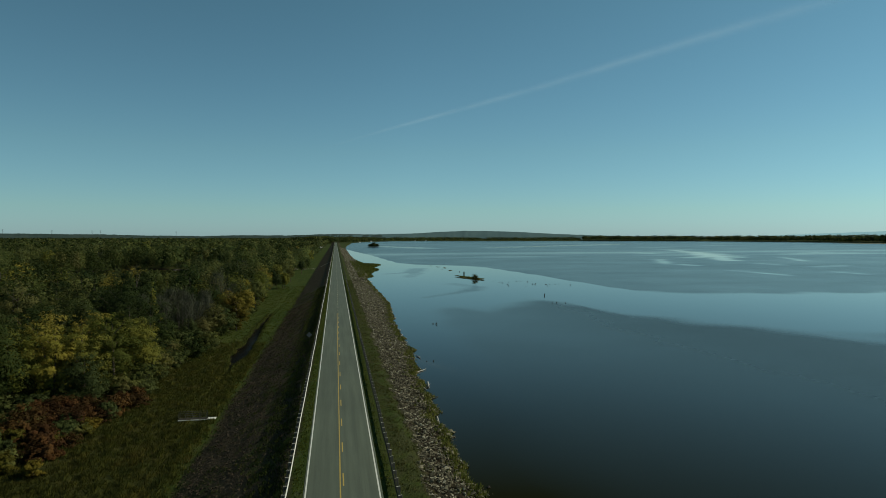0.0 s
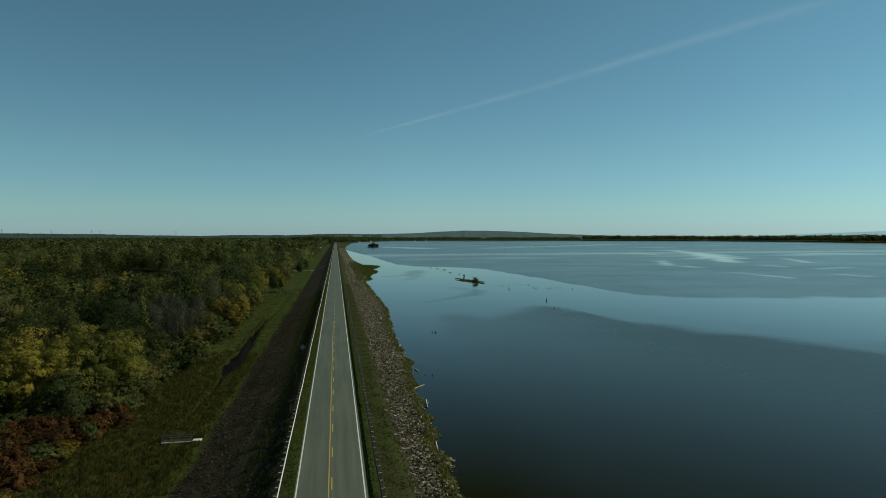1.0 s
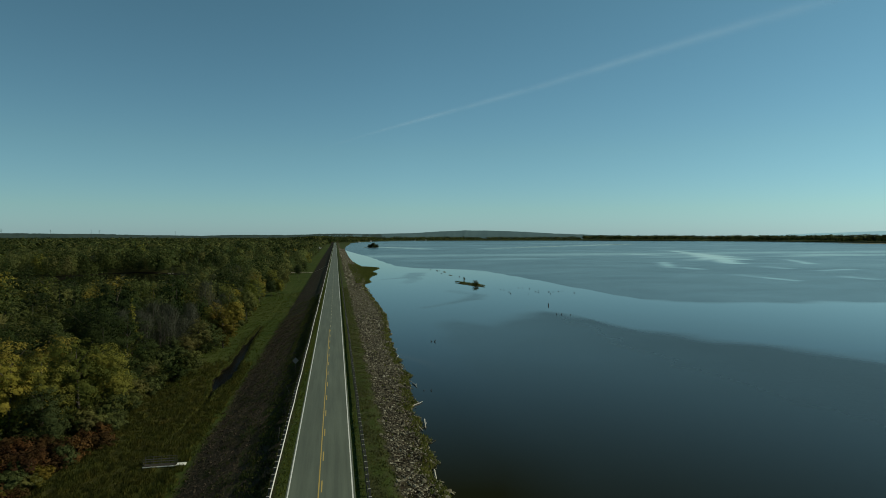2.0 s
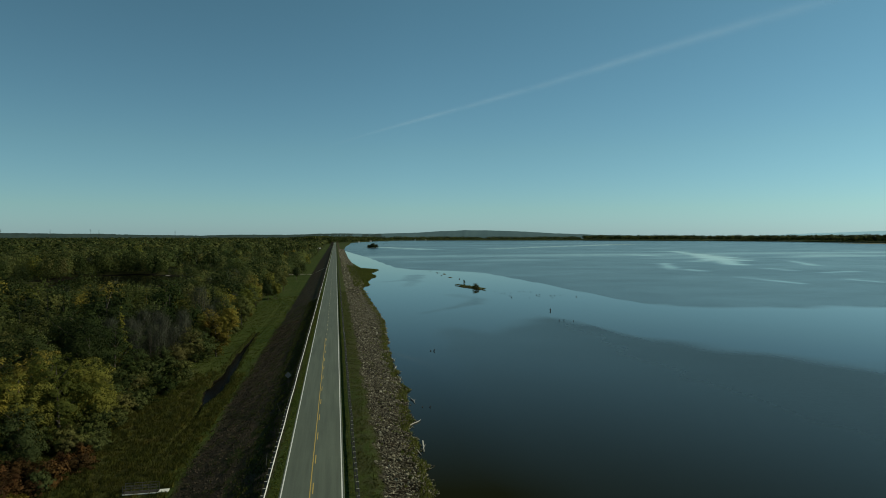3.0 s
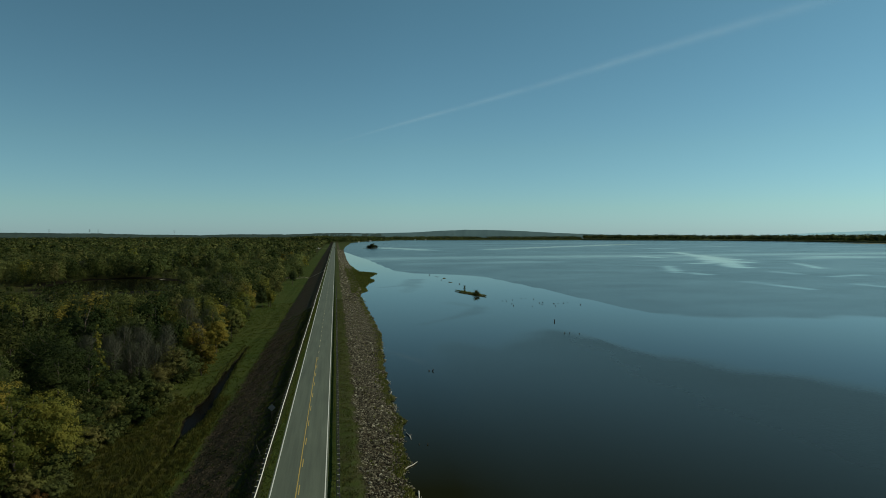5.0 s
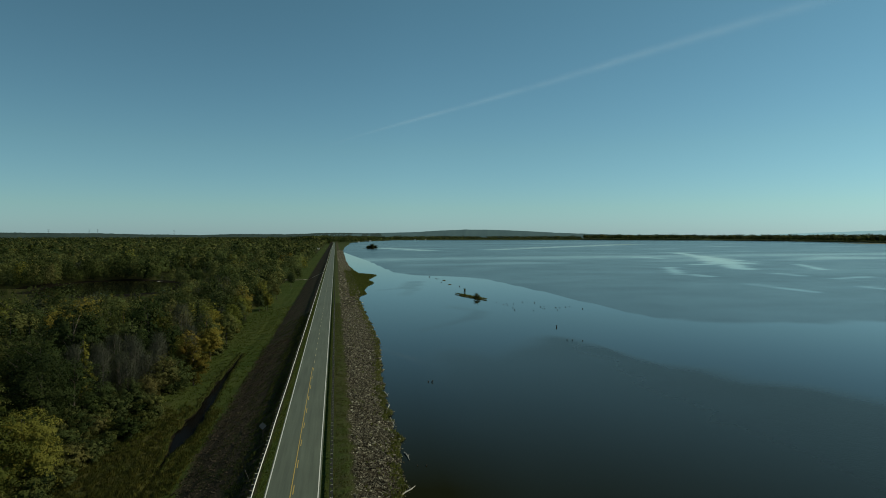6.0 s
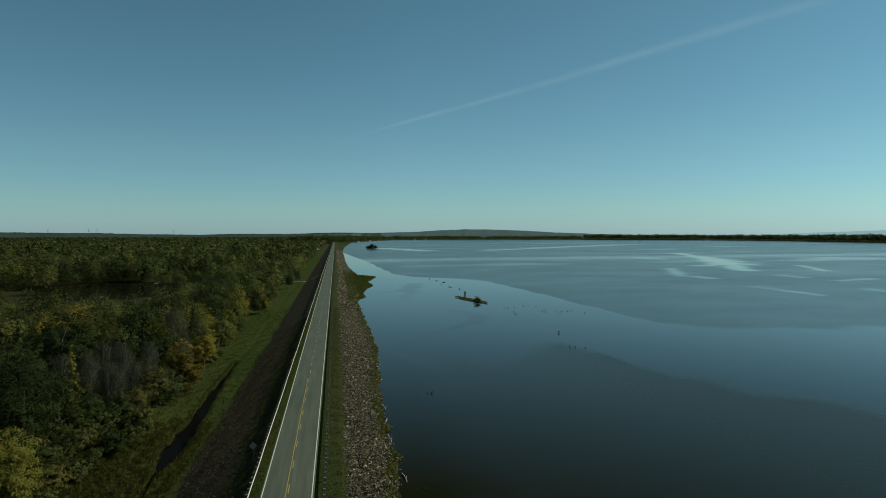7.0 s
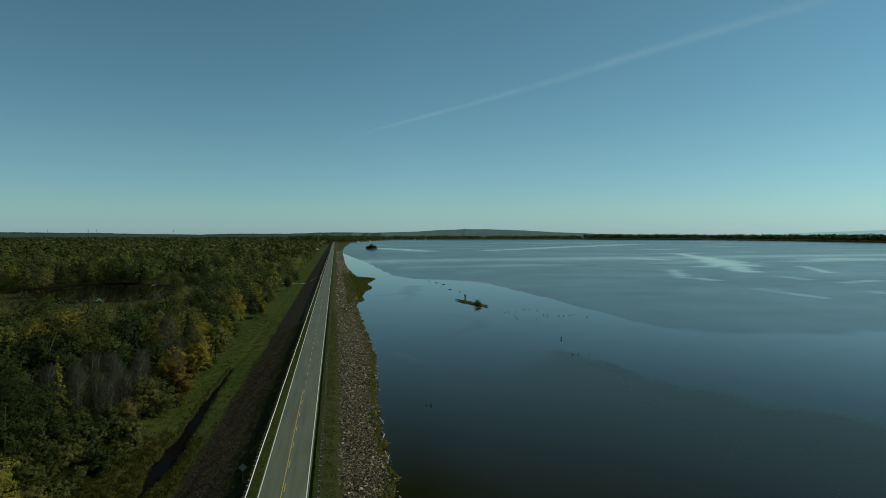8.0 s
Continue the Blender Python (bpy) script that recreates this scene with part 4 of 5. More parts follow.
# ---- guard rails, built ----
for side in (-1, 1):
    rail = tagged(new("guard_rail"), "long steel guard rail on short posts along the road", "guard rail", "guard rails beside the road")
    beam(side, -120, 400, POST_GAP, rail)
    pm = post_mesh(side)
    for k in range(150):
        py = 46 + k * POST_GAP
        ob = new("post", pm)
        ob.parent = rail
        ob.location = (float(rail_x(side, py)), py, -0.05)
        ob.rotation_euler = (random.uniform(-0.02, 0.02), random.uniform(-0.03, 0.03), 0)
    bm = bmesh.new()
    bm.from_mesh(pm)
    bmesh.ops.triangulate(bm, faces=bm.faces)
    arr = (np.array([v.co[:] for v in bm.verts]), np.array([[v.index for v in f.verts] for f in bm.faces]))
    bm.free()
    ys = np.concatenate([np.arange(46 + 150 * POST_GAP, 400, POST_GAP), np.arange(-120, 45, POST_GAP)])
    posts = joined([arr], [(0, float(rail_x(side, py)), py, -0.05, 1, 1, 1, 0, 0) for py in ys], "post_row", M_POST)
    tagged(new("post_row", posts), "row of farther guard rail posts", kind="stuff").parent = rail
    beam(side, 400, RAIL_END, 4 * POST_GAP, rail).name = "far_beam"
    bm = bmesh.new()
    box(bm, -0.09, 0.09, -0.09, 0.09, -0.5, 0.6)
    bmesh.ops.triangulate(bm, faces=bm.faces)
    arr = (np.array([v.co[:] for v in bm.verts]), np.array([[v.index for v in f.verts] for f in bm.faces]))
    bm.free()
    posts = joined([arr], [(0, float(rail_x(side, py)) + side * 0.25, py, -0.05, 1, 1, 1, 0, 0) for py in np.arange(400, RAIL_END, POST_GAP)], "post_row", M_POST)
    tagged(new("post_row", posts), "row of farther guard rail posts", kind="stuff").parent = rail

# ---- riprap ----
STONES = stone_shapes(14, 5)


def riprap_spots(y0, y1, per_m2, big, seed):
    rng = np.random.RandomState(seed)
    n = int((y1 - y0) * 14 * per_m2)
    y = rng.uniform(y0, y1, n)
    x = rng.uniform(7.4, 21.5, n)
    xs = shore(y)
    keep = (x < np.minimum(xs + 0.9, 20.8)) & (x > 8.2 + 0.6 * smooth_noise(x, y, 6, 12) + rng.exponential(0.25, n) - 0.2)
    x, y = x[keep], y[keep]
    size = big * np.clip(rng.lognormal(0, 0.38, len(x)), 0.45, 2.4)
    z = height(x, y)
    return x, y, z, size, rng


rows = []
for y0, y1, per_m2, big, seed in ((44, 190, 12.5, 0.285, 201), (190, 330, 7.5, 0.37, 204)):
    x, y, z, size, rng = riprap_spots(y0, y1, per_m2, big, seed)
    rows += [(rng.randint(14), a, c, h + rng.uniform(-0.02, 0.42) * s, s * rng.uniform(0.8, 1.5), s * rng.uniform(0.8, 1.3), s * rng.uniform(0.7, 1.25), rng.uniform(0, 6.28), 0) for a, c, h, s in zip(x, y, z, size)]
me = joined(STONES, rows, "riprap", M_ROCK)
riprap = tagged(new("riprap", me), "angular grey riprap stones on the lake bank", "rocks", kind="stuff")
x, y, z, size, rng = riprap_spots(330, 1400, 0.55, 1.0, 202)
rows = [(rng.randint(14), a, c, h + 0.10 * s, s * 1.2, s, s, rng.uniform(0, 6.28), 0) for a, c, h, s in zip(x, y, z, size)]
tagged(new("riprap", joined(STONES, rows, "riprap", M_ROCK)), "grey riprap stones along the far bank", "rocks", kind="stuff")

rng = np.random.RandomState(203)
x, y = rng.uniform(-19.8, -5.7, 34000), rng.uniform(46, 250, 34000)
k = rng.uniform(0, 1, 34000) < np.clip((-5 - x) / 9, 0.3, 1) * np.clip((-x - 5) / 3 + 0.3, 0, 1)
x, y = x[k], y[k]
z = height(x, y)
size = 0.23 * np.clip(rng.lognormal(0, 0.4, len(x)), 0.5, 2.2)
rows = np.stack([rng.randint(0, 12, len(x)), x, y, z + 0.05 * size, size * rng.uniform(0.8, 1.4, len(x)), size, size * rng.uniform(0.8, 1.3, len(x)), rng.uniform(0, 6.28, len(x)), 0 * x], 1)
tagged(new("bank_stones", joined(stone_shapes(12, 9, 0.7, 6), rows, "bank_stones", M_BANKSTONE)), "small brown stones strewn on the dry bank", "stones", kind="stuff")

# single boulders that stand out, some in the water's edge
STONE_MESH = [mesh_of("boulder", v, f, M_ROCK) for v, f in STONES]
rb = random.Random(31)
for k in range(240):
    by = rb.uniform(48, 300)
    edge = float(shore(by))
    bx = edge + rb.uniform(-0.6, 1.2) if rb.random() < 0.45 else rb.uniform(9.0, edge)
    s = rb.uniform(0.5, 0.95)
    ob = new("boulder", STONE_MESH[rb.randrange(14)])
    ob.location = (bx, by, max(float(height(bx, by)), WATER - 0.25) + 0.12 * s)
    ob.rotation_euler, ob.scale = (rb.uniform(-0.25, 0.25), rb.uniform(-0.25, 0.25), rb.uniform(0, 6.28)), (s * rb.uniform(0.9, 1.4), s, s * rb.uniform(0.8, 1.1))
    tagged(ob, "large angular stone among the riprap of the bank", "boulder", "boulders of the bank")

# ---- grass, weeds, reeds ----


def tuft_shapes(count, blades, tall, wide, seed, thin=0.28):
    """Tufts of grass: bent blades round a foot, softly shaded."""
    out = []
    for k in range(count):
        rng = np.random.RandomState(seed + k)
        a = rng.uniform(0, 6.28, blades)
        round_ = np.stack([np.cos(a), np.sin(a), 0 * a], 1)
        base = round_ * rng.uniform(0, wide, (blades, 1))
        tip = base + round_ * wide * 0.7 + np.stack([0 * a, 0 * a, tall * rng.uniform(0.5, 1.2, blades)], 1) + rng.normal(0, wide * 0.2, (blades, 3)) * [1, 1, 0]
        side = np.stack([-np.sin(a), np.cos(a), 0 * a], 1) * wide * thin
        v = np.stack([base - side, base + side, tip], 1).reshape(-1, 3)
        f = np.arange(blades * 3).reshape(-1, 3)
        n = unit(round_ * 0.55 + np.array([0, 0, 0.8]) + rng.normal(0, 0.15, (blades, 3)))
        back = (np.cross(v[1::3] - v[::3], v[2::3] - v[::3]) * n).sum(1) < 0
        f[back] = f[back][:, ::-1]
        out.append((v, f, np.repeat(n, 3, 0)))
    return out


TUFTS = tuft_shapes(8, 9, 0.34, 0.22, 600, 0.2)
REEDS = tuft_shapes(8, 13, 0.50, 0.55, 700, 0.09)


def meadow(name, shapes, x, y, mat, label, seed, lo=0.6, hi=1.4):
    rng = np.random.RandomState(seed)
    z = height(x, y)
    s = rng.uniform(lo, hi, len(x))
    rows = np.stack([rng.randint(0, len(shapes), len(x)), x, y, z - 0.03, s, s, s * rng.uniform(0.7, 1.3, len(x)), rng.uniform(0, 6.28, len(x)), 0.45 * smooth_noise(x, y, 11, seed) + rng.uniform(-0.3, 0.3, len(x))], 1)
    tagged(new(name, joined(shapes, rows, name, mat, "tone")), label, "grass", kind="stuff")


def strew(n, x0, x1, y0, y1, seed):
    rng = np.random.RandomState(seed)
    return rng.uniform(x0, x1, n), rng.uniform(y0, y1, n), rng


x, y, rng = strew(20000, 5.3, 9.2, 44, 330, 301)
k = (smooth_noise(x, y, 5, 302) + rng.normal(0, 0.5, len(x)) > -0.1) & (x < 8.4 + 0.8 * smooth_noise(x, y, 6, 12))
meadow("weeds", TUFTS, x[k], y[k], M_STRIP, "weedy green strip between guard rail and riprap", 303, 0.22, 0.62)
x, y, rng = strew(4500, 5.4, 8.6, 44, 330, 327)
k = smooth_noise(x, y, 3.5, 328) + rng.normal(0, 0.4, len(x)) > 0.25
meadow("weeds", TUFTS, x[k], y[k], M_BANKWEED, "darker green clumps of grass behind the guard rail", 329, 0.4, 0.85)
x, y, rng = strew(5000, -4.75, -3.72, 44, 330, 304)
meadow("verge_grass", TUFTS, x, y, M_GRASS, "short green grass verge beside the asphalt", 305, 0.3, 0.6)
x, y, rng = strew(3000, 3.75, 4.7, 44, 330, 306)
meadow("verge_grass", TUFTS, x, y, M_GRASS, "short green grass verge beside the asphalt", 307, 0.3, 0.6)
x, y, rng = strew(36000, -19, -5.4, 44, 300, 308)
k = smooth_noise(x, y, 7, 309) + 0.7 * smooth_noise(x, y, 2.2, 310) + 0.09 * (x + 12) + rng.normal(0, 0.25, len(x)) > 0.1
meadow("weeds", TUFTS, x[k], y[k], M_BANKWEED, "patchy weeds on the gravel bank", 311, 0.25, 0.7)
x, y, rng = strew(13000, -9.8, -5.4, 44, 300, 324)
k = smooth_noise(x, y, 4, 325) + 0.12 * (x + 7.5) + rng.normal(0, 0.35, len(x)) > -0.15
meadow("weeds", TUFTS, x[k], y[k], M_BANKWEED, "dark rank weeds below the guard rail", 326, 0.4, 1.05)
y = np.random.RandomState(312).uniform(44, 420, 8500)
x = shore(y) - np.abs(np.random.RandomState(313).normal(0, 0.9, len(y))) + 0.2
k = smooth_noise(x * 0, y, 16, 314) > -0.6
meadow("weeds", TUFTS, x[k], y[k], M_WEED, "yellow-green weeds along the waterline", 315, 0.7, 1.6)
x, y, rng = strew(16000, 8.6, 20, 60, 760, 333)
k = (x < shore(y)) & (smooth_noise(x, y, 8, 334) + 0.5 * smooth_noise(x, y, 2.5, 335) + 0.0012 * (y - 200) + rng.normal(0, 0.3, len(x)) > 0.75)
meadow("weeds", TUFTS, x[k], y[k], M_WEED, "scattered weeds between the riprap stones", 336, 0.6, 1.5)
x, y, rng = strew(15000, 14, 45, 380, 640, 316)
k = x < shore(y) - 0.2
meadow("weeds", TUFTS, x[k], y[k], M_WEED, "green marsh grass on the low spit", 317, 1.2, 2.6)
x, y, rng = strew(19000, -48, -20.3, 58, 188, 318)
k = (x > forest_edge(y) - 6) & (np.abs(x - ditch_x(y)) > np.where(y > 140, ditch_half(y), 0.0)) & (y < 176 + 8 * smooth_noise(x, y, 9, 319)) & ~((np.abs(y - 104.2) < 0.9) & (x > -27))
meadow("reeds", REEDS, x[k], y[k], M_REED, "rank brown reeds and tall grass in the ditch", 320, 0.5, 1.15)
x, y, rng = strew(19000, -36, -19.0, 58, 380, 321)
k = (x > np.where(y < 150, -23, forest_edge(y) - 3)) & (smooth_noise(x, y, 4, 322) + rng.normal(0, 0.4, len(x)) > 0.0) & (np.abs(x - ditch_x(y)) > ditch_half(y) + 0.2)
meadow("lawn_tufts", TUFTS, x[k], y[k], M_GRASS, "rough tufts on the grass strip below the bank", 323, 0.5, 1.1)

rng = np.random.RandomState(331)
y = rng.uniform(140, 245, 2600)
x = ditch_x(y) + rng.choice((-1, 1), len(y)) * (ditch_half(y) * 1.05 + np.abs(rng.normal(0, 0.35, len(y))))
meadow("ditch_grass", TUFTS, x, y, M_BANKWEED, "dark rank grass along the ditch's edges", 332, 0.8, 1.7)

# ---- shrubs ----
SHRUBS = {
    "red": ("dark red dogwood shrub in the reeds", "red", 2.6, 2.4),
    "green": ("low green shrub at the wood's edge", "olive", 2.8, 2.3),
    "tawny": ("tawny orange shrub among the reeds", "orange", 2.4, 2.0),
    "dark": ("dark green thicket shrub below the trees", "green", 3.4, 2.6),
}
SHRUB = {}
for key, (label, colour, h, spread) in SHRUBS.items():
    ob = tagged(new("shrub"), label, "shrub", "shrubs of the wood's edge")
    part("stem", trunk_bmesh(800 + len(key), h, spread, 0.05, "shrub", 0.8), M_BARK, ob)
    v, f, n = crown_arrays(810 + len(key), h, spread, 0.02, "shrub", 950, 0.17, 0, 5)
    c = new("foliage", mesh_of("foliage", v, f, LEAVES[colour], normals=n))
    c.parent = ob
    SHRUB[key] = ob
first_shrub = set()


def shrub(key, x, y, s):
    m = pose(x, y, float(height(x, y)) - 0.08, 0, 0, rw.uniform(0, 360))
    ob = SHRUB[key]
    if key in first_shrub:
        ob = copy_thing(ob, m)
        ob.name = "shrub"
    else:
        first_shrub.add(key)
        ob.matrix_basis = m
    ob.scale = (s * rw.uniform(0.9, 1.15), s * rw.uniform(0.9, 1.15), s * rw.uniform(0.8, 1.2))


for k in range(44):
    shrub("red", rw.uniform(-53, -38), rw.uniform(88, 114), rw.uniform(0.7, 1.15))
for k in range(8):
    shrub("red", -37.5 + rw.gauss(0, 1.6), 116 + rw.gauss(0, 3), rw.uniform(0.6, 1.0))
for k in range(14):
    shrub("tawny", rw.uniform(-50, -36), rw.uniform(82, 104), rw.uniform(0.6, 1.0))
for k in range(16):
    shrub("green", rw.uniform(-56, -38), rw.uniform(82, 112), rw.uniform(0.6, 1.0))
for k in range(60):
    sy = rw.uniform(112, 170)
    shrub(rw.choice(("green", "green", "dark")), float(forest_edge(sy)) + rw.uniform(-9, 3.0), sy, rw.uniform(0.7, 1.35))
for k in range(26):
    sy = rw.uniform(148, 184)
    shrub(rw.choice(("dark", "dark", "green")), float(forest_edge(sy)) + rw.uniform(-6, 1.5), sy, rw.uniform(0.8, 1.5))
for k in range(60):
    sy = rw.uniform(178, 330)
    shrub(rw.choice(("green", "dark", "green", "tawny")), float(forest_edge(sy)) + rw.uniform(-7, 0.8), sy, rw.uniform(0.55, 1.15))
for k in range(30):
    shrub(rw.choice(("green", "dark")), rw.uniform(-66, -44), rw.uniform(70, 92), rw.uniform(0.9, 1.5))

for k in range(34):
    shrub(rw.choice(("dark", "dark", "green")), rw.uniform(-60, -41), rw.uniform(182, 213), rw.uniform(0.9, 1.5))
for k in range(34):
    shrub(rw.choice(("dark", "green", "dark")), rw.uniform(-45, -33.5), rw.uniform(146, 182), rw.uniform(0.6, 1.15))

# lone trees on the lawn's border
for kind, tx, ty, sc in (("maple_green", -38, 386, 0.7), ("ash_edge", -29, 510, 0.9), ("ash_olive", -31, 560, 0.75), ("willow_olive", -36, 415, 0.8), ("maple_green", -28.5, 590, 0.7)):
    plant(kind, tx, ty, sc, rw).name = "tree"

# ---- footbridge ----
M_HANDRAIL = mottled_material("dull_steel", (0.05, 0.05, 0.045), (0.09, 0.09, 0.08), 3, 0.8)
bridge = tagged(new("footbridge"), "small grey footbridge with rails over the ditch", "footbridge")
bridge.location = (-26.4, 104.2, LAND + 0.12)
bm = bmesh.new()
box(bm, 0, 4.6, -0.6, 0.6, -0.10, 0.0, 0.02)
part("deck", bm, M_DARKSTEEL, bridge, "dark weathered plank deck")
bm = bmesh.new()
box(bm, 0, 4.6, -0.66, -0.60, -0.10, 0.05, 0.01)
part("kerb", bm, M_WHITE, bridge, "pale edge board")
bm = bmesh.new()
box(bm, 4.6, 5.9, -0.5, 0.5, -0.12, 0.03, 0.02)
part("ramp", bm, M_WHITE, bridge, "pale concrete end slab")
for sy in (-0.58, 0.58):
    for kx in range(5):
        bm = bmesh.new()
        box(bm, 0.05 + kx * 1.1, 0.11 + kx * 1.1, sy - 0.035, sy + 0.035, -0.1, 1.1, 0.008)
        part("rail_post", bm, M_HANDRAIL, bridge)
    for hz in (0.40, 0.75, 1.1):
        bm = bmesh.new()
        tube(bm, [(0, sy, hz), (2.4, sy, hz), (4.5, sy, hz)], [0.03] * 3)
        part("handrail", bm, M_HANDRAIL, bridge)
for sx in (0.4, 4.2):
    bm = bmesh.new()
    box(bm, sx - 0.15, sx + 0.15, -0.5, 0.5, -0.9, -0.12)
    part("bearer", bm, M_POST, bridge)

# ---- pond dock ----
dock = tagged(new("dock"), "small pale wooden dock on the woodland pond", "dock")
dock.matrix_basis = pose(-150, 592, LAND - 0.3, 0, 0, 54)
bm = bmesh.new()
box(bm, 0, 17, -1.2, 1.2, -0.15, 0.0, 0.03)
part("deck", bm, M_DRIFT, dock)
for px in (0.5, 5.5, 10.5, 15.5):
    for py in (-1.0, 1.0):
        bm = bmesh.new()
        tube(bm, [(px, py, -1.5), (px, py, 0.5)], [0.14, 0.13], 7)
        part("pile", bm, M_BARK, dock)

# ---- road sign, seen from behind, and marker stakes on the bank ----
M_SIGNBACK = mottled_material("bare_aluminium", (0.065, 0.070, 0.074), (0.095, 0.100, 0.104), 2, 0.6)
sign = tagged(new("road_sign"), "grey metal road sign seen from behind on a thin post", "road sign")
sign.location = (-6.4, 133.6, float(height(-6.4, 133.6)) - 0.2)
bm = bmesh.new()
tube(bm, [(0, 0, -0.3), (0, 0, 3.3)], [0.045, 0.045], 8)
part("pole", bm, M_DARKSTEEL, sign)
bm = bmesh.new()
box(bm, -0.45, 0.45, -0.015, 0.015, -0.45, 0.45)
bmesh.ops.rotate(bm, verts=bm.verts, cent=(0, 0, 0), matrix=Matrix.Rotation(radians(45), 3, "Y"))
bmesh.ops.translate(bm, verts=bm.verts, vec=(0, -0.06, 2.85))
part("panel", bm, M_SIGNBACK, sign, "bare metal back of a diamond panel")
for mx, my, tilt in ((-6.3, 117.3, -20), (-6.0, 92.5, 5)):
    bm = bmesh.new()
    tube(bm, [(0, 0, -0.3), (0, 0, 1.9)], [0.035, 0.03], 6)
    st = tagged(part("marker_stake", bm, M_POST), "thin grey marker stake on the bank", "stake", "marker stakes")
    st.location, st.rotation_euler = (mx, my, float(height(mx, my))), (0, radians(tilt), 0)

# ---- driftwood, stumps ----


def log(x0, y0, x1, y1, z, r, label="bleached driftwood log lying at the waterline", mat=None):
    rr = random.Random(int(x0 * 100 + y0))
    bm = bmesh.new()
    pts = [(x0 + (x1 - x0) * t + rr.uniform(-0.1, 0.1), y0 + (y1 - y0) * t + rr.uniform(-0.1, 0.1), z + rr.uniform(-0.04, 0.08)) for t in (0, 0.3, 0.65, 1)]
    tube(bm, pts, [r, r * 0.95, r * 0.75, r * 0.4], 7)
    tube(bm, [pts[2], (pts[2][0] + rr.uniform(-0.4, 0.4), pts[2][1] + rr.uniform(0.2, 0.6), z + 0.35)], [r * 0.45, r * 0.15], 5)
    tagged(part("driftwood_log", bm, mat or M_DRIFT), label, "driftwood", "driftwood logs")


for x0, y0, x1, y1, r in ((14.81, 113.94, 17.1, 116.51, 0.11), (15.82, 106.03, 15.42, 101.48, 0.13), (14.23, 103.86, 14.82, 100.49, 0.10), (14.04, 85.13, 13.84, 80.67, 0.12), (13.65, 79.68, 14.15, 75.71, 0.12),
                          (16.48, 149.37, 16.78, 144.93, 0.12), (13.55, 67.97, 14.25, 66.38, 0.2), (18.01, 202.9, 19, 206.33, 0.12), (16.95, 169.54, 17.45, 165.11, 0.12), (16.67, 156.75, 17.26, 158.92, 0.1), (17.09, 130.14, 17.59, 126.69, 0.1)):
    log(x0, y0, x1, y1, WATER + 0.10, r)


def stump(x, y, tall, r, lean, twig=True):
    rr = random.Random(int(x * 37 + y * 11))
    bm = bmesh.new()
    tube(bm, [(0, 0, -0.6), (lean * 0.4, 0, tall * 0.5), (lean, 0.1, tall)], [r, r * 0.8, r * 0.45], 7)
    if twig:
        for _ in range(2):
            a = rr.uniform(0, 6.28)
            tube(bm, [(lean * 0.4, 0, tall * 0.45), (lean * 0.4 + math.cos(a) * tall * 0.7, math.sin(a) * tall * 0.7, tall * rr.uniform(0.5, 0.9))], [r * 0.6, r * 0.2], 5)
    ob = tagged(part("tree_stump", bm, M_STUMP), "dark drowned tree stump standing in the lake", "stump", "stumps in the lake")
    ob.location = (x, y, WATER)


for sx, sy, tall, r, lean in ((29.24, 176.91, 1.15, 0.2, 0.7), (28.74, 177.39, 0.6, 0.2, -0.5), (92.39, 254.67, 2.3, 0.28, 0.3), (85.41, 226.67, 1.2, 0.2, 0.1), (87.19, 226.38, 1.0, 0.15, 0.1), (90.16, 224.42, 0.7, 0.14, 0.1),
                              (18.48, 124.32, 0.3, 0.16, 0.1), (19.78, 124.02, 0.55, 0.13, 0.35), (15.25, 60.12, 0.35, 0.3, 0.1)):
    stump(sx, sy, tall * 0.44, r * 0.8, lean * 0.7)
rs = random.Random(77)
for k in range(30):
    t = rs.random()
    if t < 0.4:
        sx, sy = 88.5 + rs.gauss(0, 2.0), rs.uniform(430, 545)
    elif t < 0.8:
        sx, sy = 90 + rs.uniform(0, 28), 344 - rs.uniform(0, 40)
    else:
        sx, sy = 106 + rs.uniform(0, 24), 313 + rs.uniform(-10, 6)
    big = 1.9 if sy > 400 else 1.0
    stump(sx, sy, big * rs.uniform(0.15, 0.5), big * rs.uniform(0.1, 0.24), rs.uniform(-0.3, 0.5), rs.random() < 0.4)

# ---- islets ----


def islet(x0, y0, length, width, turn, tall, label):
    rng = np.random.RandomState(int(x0))
    n, m = 36, 7
    v, f = [(0.0, 0.0, tall)], []
    for j in range(1, m + 1):
        for i in range(n):
            a = 2 * math.pi * i / n
            rad = (j / m) * (1 + 0.22 * math.sin(3 * a + 1) + 0.12 * math.sin(7 * a))
            v.append((rad * math.cos(a) * length / 2, rad * math.sin(a) * width / 2, tall * (1 - (j / m) ** 1.5 * 1.9) + rng.uniform(-0.08, 0.08)))
    for j in range(m - 1):
        for i in range(n):
            a, c = 1 + j * n + i, 1 + j * n + (i + 1) % n
            f += [(a, a + n, c), (c, a + n, c + n)]
    f += [(0, 1 + i, 1 + (i + 1) % n) for i in range(n)]
    ob = tagged(new("islet", mesh_of("islet", v, f, M_ISLET, True)), label, "islet", kind="structure")
    ob.matrix_basis = pose(x0, y0, WATER, 0, 0, turn)
    return ob


